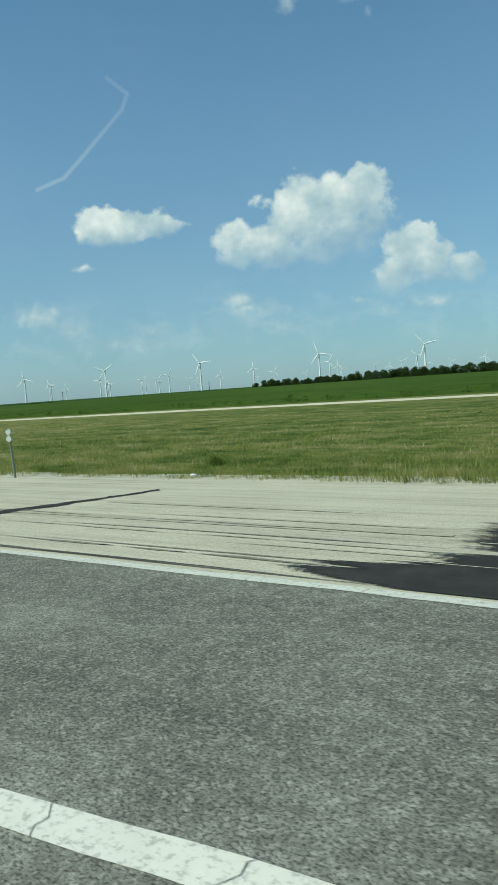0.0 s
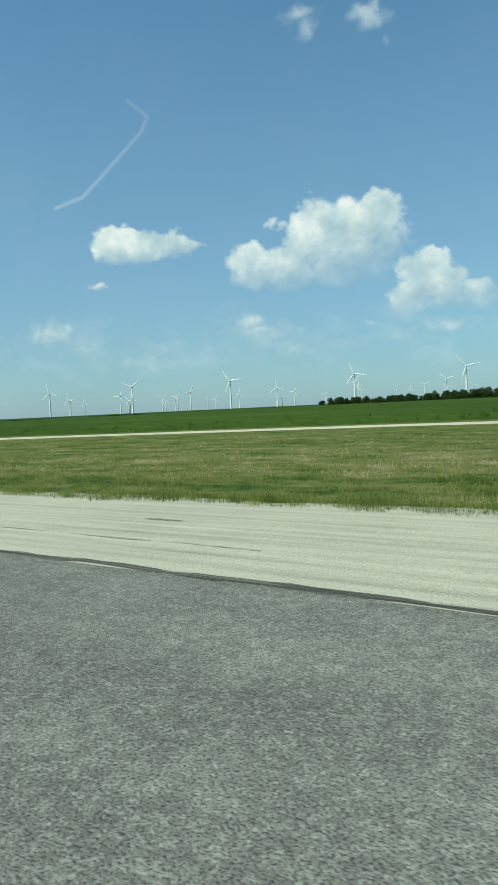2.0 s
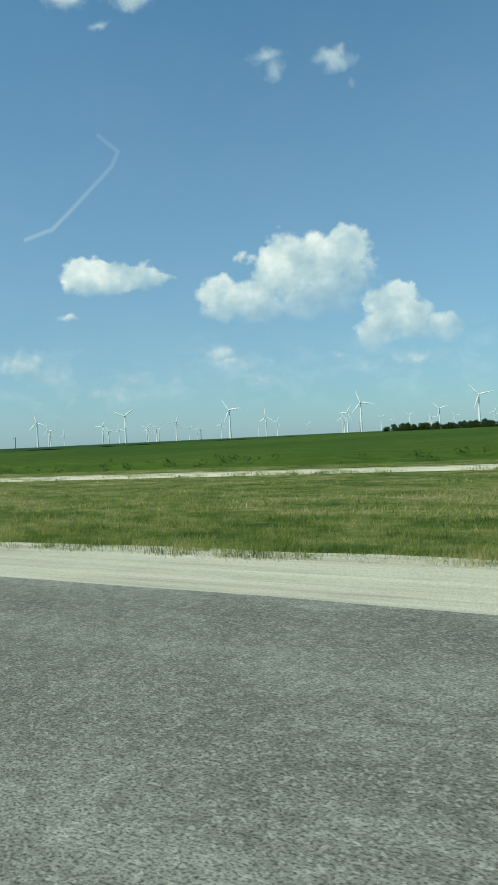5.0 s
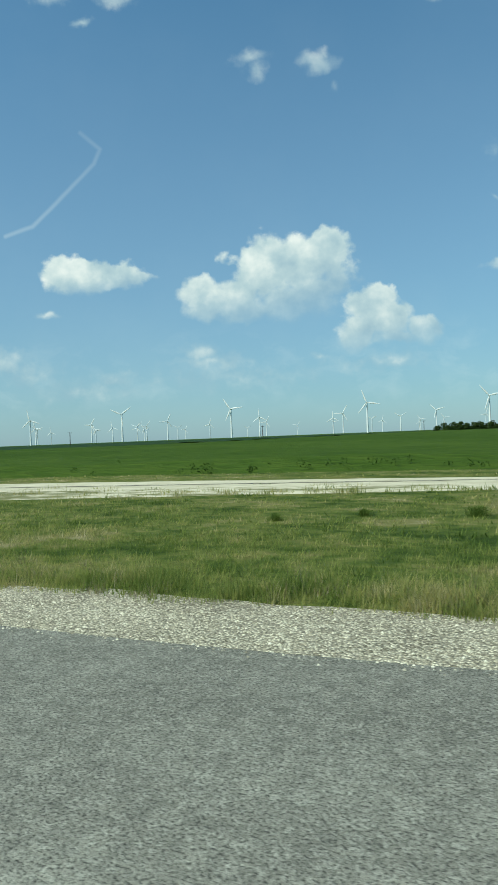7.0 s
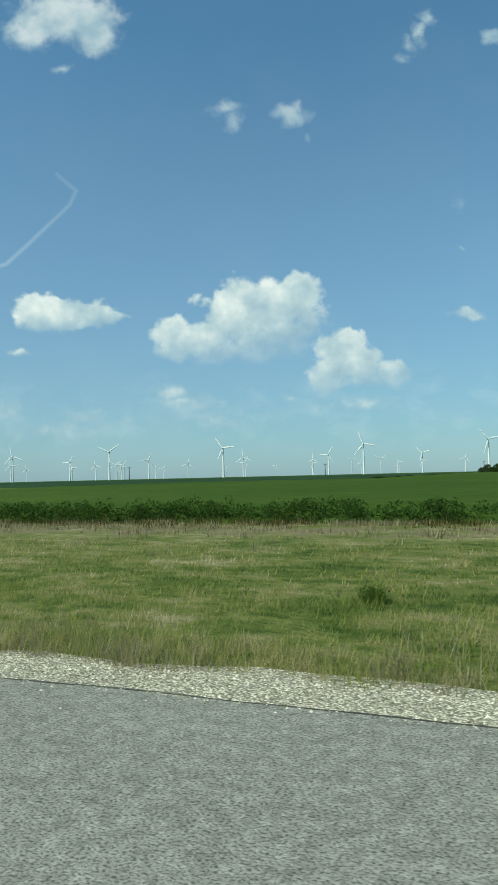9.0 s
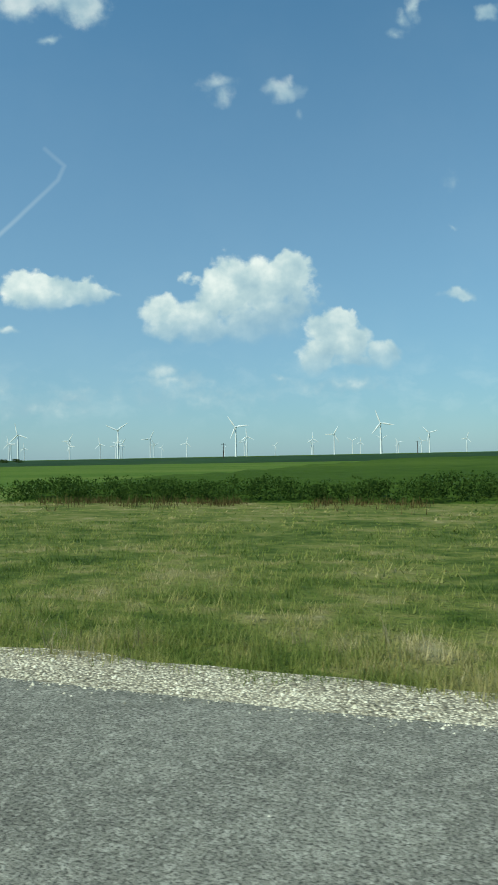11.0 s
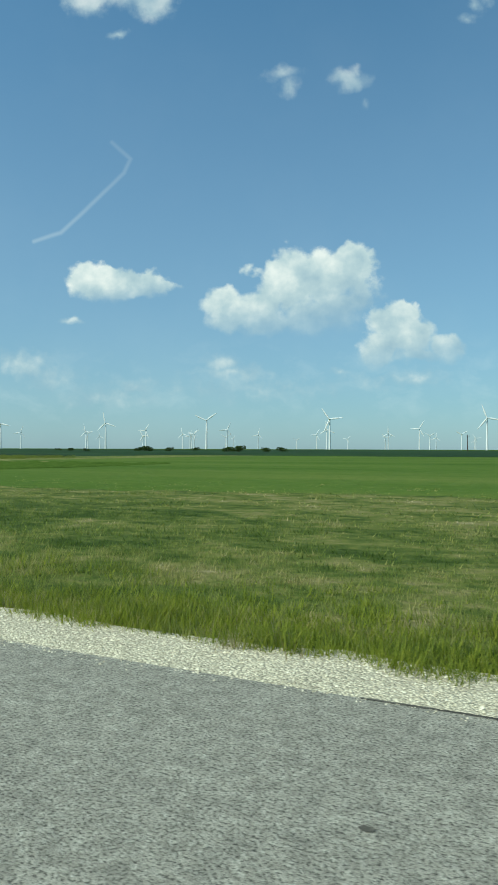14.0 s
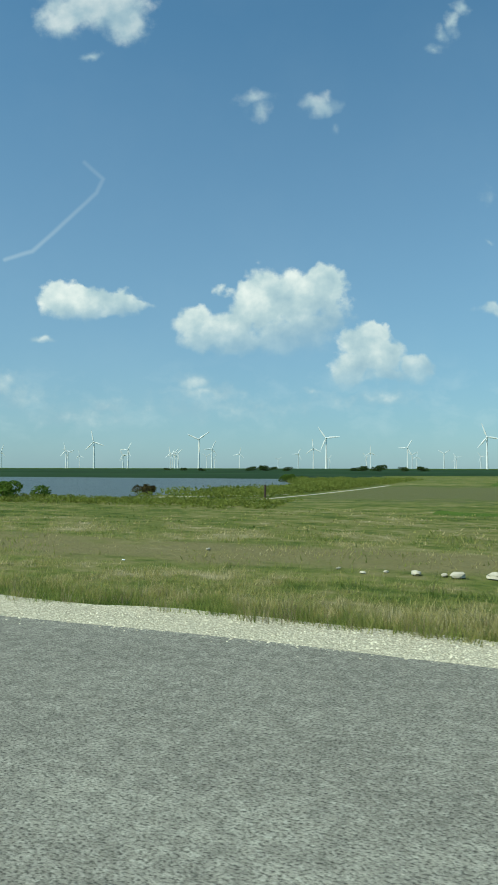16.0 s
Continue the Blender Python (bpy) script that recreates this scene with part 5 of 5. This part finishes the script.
def build_fence_post():
    root = new("fence_post")
    bm = bmesh.new()
    tube(bm, (0, 0, -0.2), (0.02, 0, 0.66), 0.06, 0.055, 8)
    part("post", bm, POLE_WOOD, root)
    bm = block((0.10, 0.10, 0.02), pose(0.02, 0, 0.665))
    part("cap", bm, POLE_WOOD, root)
    tagged(root, "short dark wooden post near the pond", "post")
    root.matrix_basis = place(492.1, 32.8, 0.0, 10)


build_fence_post()


# ---- barricade and sign ----
def text_mesh(text, size, depth):
    cu = bpy.data.curves.new("text", "FONT")
    cu.body, cu.size, cu.align_x, cu.align_y, cu.extrude = text, size, "CENTER", "CENTER", depth
    cu.offset = size * 0.012
    ob = bpy.data.objects.new("text", cu)
    scene.collection.objects.link(ob)
    me = bpy.data.meshes.new_from_object(ob.evaluated_get(bpy.context.evaluated_depsgraph_get()))
    bpy.data.objects.remove(ob)
    return me


def diamond(half, thick, m, radius=0.04):
    bm = bmesh.new()
    box(bm, (half * 1.414, thick, half * 1.414), pose(0, 0, 0, 0, 45, 0))
    edges = [e for e in bm.edges if abs(e.verts[0].co.y - e.verts[1].co.y) > thick * 0.5]
    bmesh.ops.bevel(bm, geom=edges, offset=radius, segments=3, affect="EDGES")
    bmesh.ops.transform(bm, matrix=m, verts=bm.verts)
    return bm


def build_barricade():
    a, c = Vector((*map(float, at(240.68, 20.05)), 0)), Vector((*map(float, at(239.82, 23.25)), 0))
    long = (c - a).length
    root = new("barricade")
    for x in (0.0, long * 0.5, long):
        bm = block((0.07, 0.07, 1.36), pose(x, 0.06, 0.63), 0.006)
        part("post", bm, SIGN_BLACK if x == 0 else METAL, root)
    for z in (1.18, 0.76, 0.34):
        rail = part("rail", block((long + 0.1, 0.028, 0.20), pose(long / 2, 0, z), 0.004), RAIL_WHITE, root, "faded striped barricade board")
        k = 0
        x = 0.02
        while x < long - 0.12:
            lean = -0.14 if x > 1.55 else 0.14
            bm = bmesh.new()
            x0 = x + (0.14 if lean < 0 else 0.0)
            pts = [(x0, z + 0.097), (x0 + 0.125, z + 0.097), (x0 + 0.125 + lean, z - 0.097), (x0 + lean, z - 0.097)]
            front = [bm.verts.new((max(-0.04, min(long + 0.04, p)), -0.018, q)) for p, q in pts]
            back = [bm.verts.new((max(-0.04, min(long + 0.04, p)), -0.013, q)) for p, q in pts]
            bm.faces.new(front)
            bm.faces.new(back[::-1])
            for i in range(4):
                bm.faces.new((front[i], back[i], back[(i + 1) % 4], front[(i + 1) % 4]))
            part("stripe", bm, SIGN_BLACK, rail, "black slanted stripe")
            x += 0.255
            k += 1
    tagged(root, "three-rail black and cream striped road barricade", "barricade")
    flat = (c - a).normalized()
    m = Matrix.Translation(a - Vector((0, 0, 0.15))) @ Matrix((flat, Vector((-flat.y, flat.x, 0)), Vector((0, 0, 1)))).transposed().to_4x4()
    root.matrix_basis = m
    sign = new("dead_end_sign")
    part("panel", diamond(0.70, 0.006, pose(0, -0.030, 0.98)), SIGN_BLACK, sign, "black border of the sign")
    part("face", diamond(0.672, 0.006, pose(0, -0.036, 0.98)), SIGN_YELLOW, sign, "yellow reflective sign face")
    for word, z in (("DEAD", 1.085), ("END", 0.865)):
        me = text_mesh(word, 0.245, 0.001)
        me.transform(pose(0, -0.042, z, 90, 0, 0) @ Matrix.Diagonal((0.92, 1, 1, 1)))
        me.materials.append(SIGN_BLACK)
        ob = new("lettering", me)
        ob.parent = sign
        ob["label"] = "black capital letters"
    part("stake", block((0.05, 0.03, 1.3), pose(0, -0.004, 0.62)), METAL, sign)
    tagged(sign, "yellow diamond road sign reading DEAD END", "road sign")
    sign.matrix_basis = m @ pose(0.90, -0.035, 0)
    mark = new("red_marker")
    part("panel", diamond(0.33, 0.006, pose(0, -0.030, 0.82), 0.02), SIGN_RED, mark, "red reflective panel")
    part("stake", block((0.04, 0.02, 1.0), pose(0, -0.012, 0.48)), METAL, mark)
    tagged(mark, "red diamond end-of-road marker on the barricade", "road sign")
    mark.matrix_basis = m @ pose(1.78, -0.03, 0)


build_barricade()


# ---- litter and scraps ----
def crumple(name, size, mat, seed, label, category, m, rough=0.35):
    rng = random.Random(seed)
    bm = bmesh.new()
    bmesh.ops.create_icosphere(bm, subdivisions=2, radius=0.5)
    for v in bm.verts:
        v.co = Vector((v.co.x * size[0], v.co.y * size[1], v.co.z * size[2])) * (1 + rng.uniform(-rough, rough))
        v.co.z += size[2] * 0.42
    ob = part(name, bm, mat)
    ob.matrix_basis = m
    return tagged(ob, label, category)


BAG_WHITE = material("bag_white", plain_look((0.74, 0.74, 0.76), (0.5, 0.5, 0.55), 20), 0.4)
BAG_VIOLET = material("bag_violet", plain_look((0.22, 0.18, 0.50), (0.6, 0.58, 0.7), 18), 0.4)
RUBBER = material("rubber", plain_look((0.012, 0.012, 0.012), (0.03, 0.03, 0.03), 20), 0.7)
ROCK = material("rock", plain_look((0.50, 0.46, 0.37), (0.32, 0.29, 0.22), 7), 0.95)
litter = new("litter_bag")
crumple_parts = (("bag", (0.34, 0.22, 0.13), BAG_VIOLET, 5, (0.06, 0, 0)), ("wrap", (0.16, 0.12, 0.12), BAG_WHITE, 6, (-0.14, 0.03, 0.0)), ("loose_end", (0.10, 0.07, 0.20), BAG_WHITE, 7, (-0.24, 0.02, 0.10)))
for name, size, mat, seed, off in crumple_parts:
    piece = crumple(name, size, mat, seed, "", "", pose(*off))
    piece.parent = litter
tagged(litter, "crumpled white and violet plastic litter in the grass edge", "litter")
litter.matrix_basis = place(196.3, 6.3, -0.03, 30) @ Matrix.Diagonal((0.62, 0.62, 0.62, 1))
crumple("litter_cup", (0.14, 0.08, 0.07), BAG_WHITE, 8, "small white crushed cup on the verge", "litter", place(7.7, 9.75, -0.03, 20), 0.15)
crumple("tyre_scrap", (0.11, 0.05, 0.07), RUBBER, 9, "black shred of tyre rubber in the grass", "tyre scrap", place(393.4, 5.08, 0.03, 60), 0.4)
crumple("tyre_scrap", (0.12, 0.06, 0.04), RUBBER, 10, "black shred of tyre rubber on the gravel", "tyre scrap", place(228.1, 4.42, 0.0, 10), 0.4)
for k, (s, n, size) in enumerate(((480.4, 10.42, 0.26), (480.9, 10.35, 0.24), (481.1, 10.42, 0.13), (481.5, 10.4, 0.2), (482.25, 10.27, 0.10), (481.95, 10.5, 0.09), (482.7, 10.6, 0.08), (485.6, 12.08, 0.12), (450.8, 12.5, 0.2), (468.6, 11.3, 0.10), (469.4, 11.6, 0.08), (470.3, 11.2, 0.07), (470.9, 11.4, 0.09), (466.2, 11.5, 0.10), (465.9, 10.9, 0.07))):
    rock = crumple("rock", (size, size * 0.7, size * 0.42), ROCK, 20 + k, "pale limestone rock on the muddy verge", "rock", place(s, n, -0.05, 40 * k), 0.18)
    rock["group"] = "rocks by the drainage strip"
rng_r = random.Random(61)
for k in range(34):
    # a broken line of rubble and a wider heap past it
    s = rng_r.uniform(475.8, 479.5) if k < 20 else rng_r.gauss(472.9, 0.7)
    n = (10.2 + (479.5 - s) * 0.25 if k < 20 else 11.9) + rng_r.gauss(0, 0.16 if k < 20 else 0.35)
    size = rng_r.uniform(0.05, 0.17)
    rock = crumple("rock", (size, size * 0.7, size * 0.45), ROCK, 220 + k, "pale limestone rubble on the muddy verge", "rock", place(s, n, -0.05, 53 * k), 0.2)
    rock["group"] = "rocks by the drainage strip"
crumple("tyre_scrap", (0.22, 0.06, 0.05), RUBBER, 12, "thin black strip of tyre rubber on the shoulder", "tyre scrap", place(52.8, 8.0, -0.03, 5), 0.25)
for s, n, size in ((53.7, 9.35, 0.10), (380.0, 9.5, 0.06), (486.2, 10.05, 0.06), (1.9, 10.4, 0.08)):
    crumple("litter_scrap", (size, size * 0.6, size * 0.5), BAG_WHITE, int(s), "small white scrap of litter in the grass", "litter", place(s, n, -0.03, 15), 0.3)
bm = bmesh.new()
tube(bm, (0, 0, -0.02), (0.62, 0.05, 0.36), 0.012, 0.006, 6)
stick = part("dry_stick", bm, STRAW)
stick.matrix_basis = place(86.5, 9.75, -0.03, 200)
tagged(stick, "pale dry stick leaning in the grass", "stick")
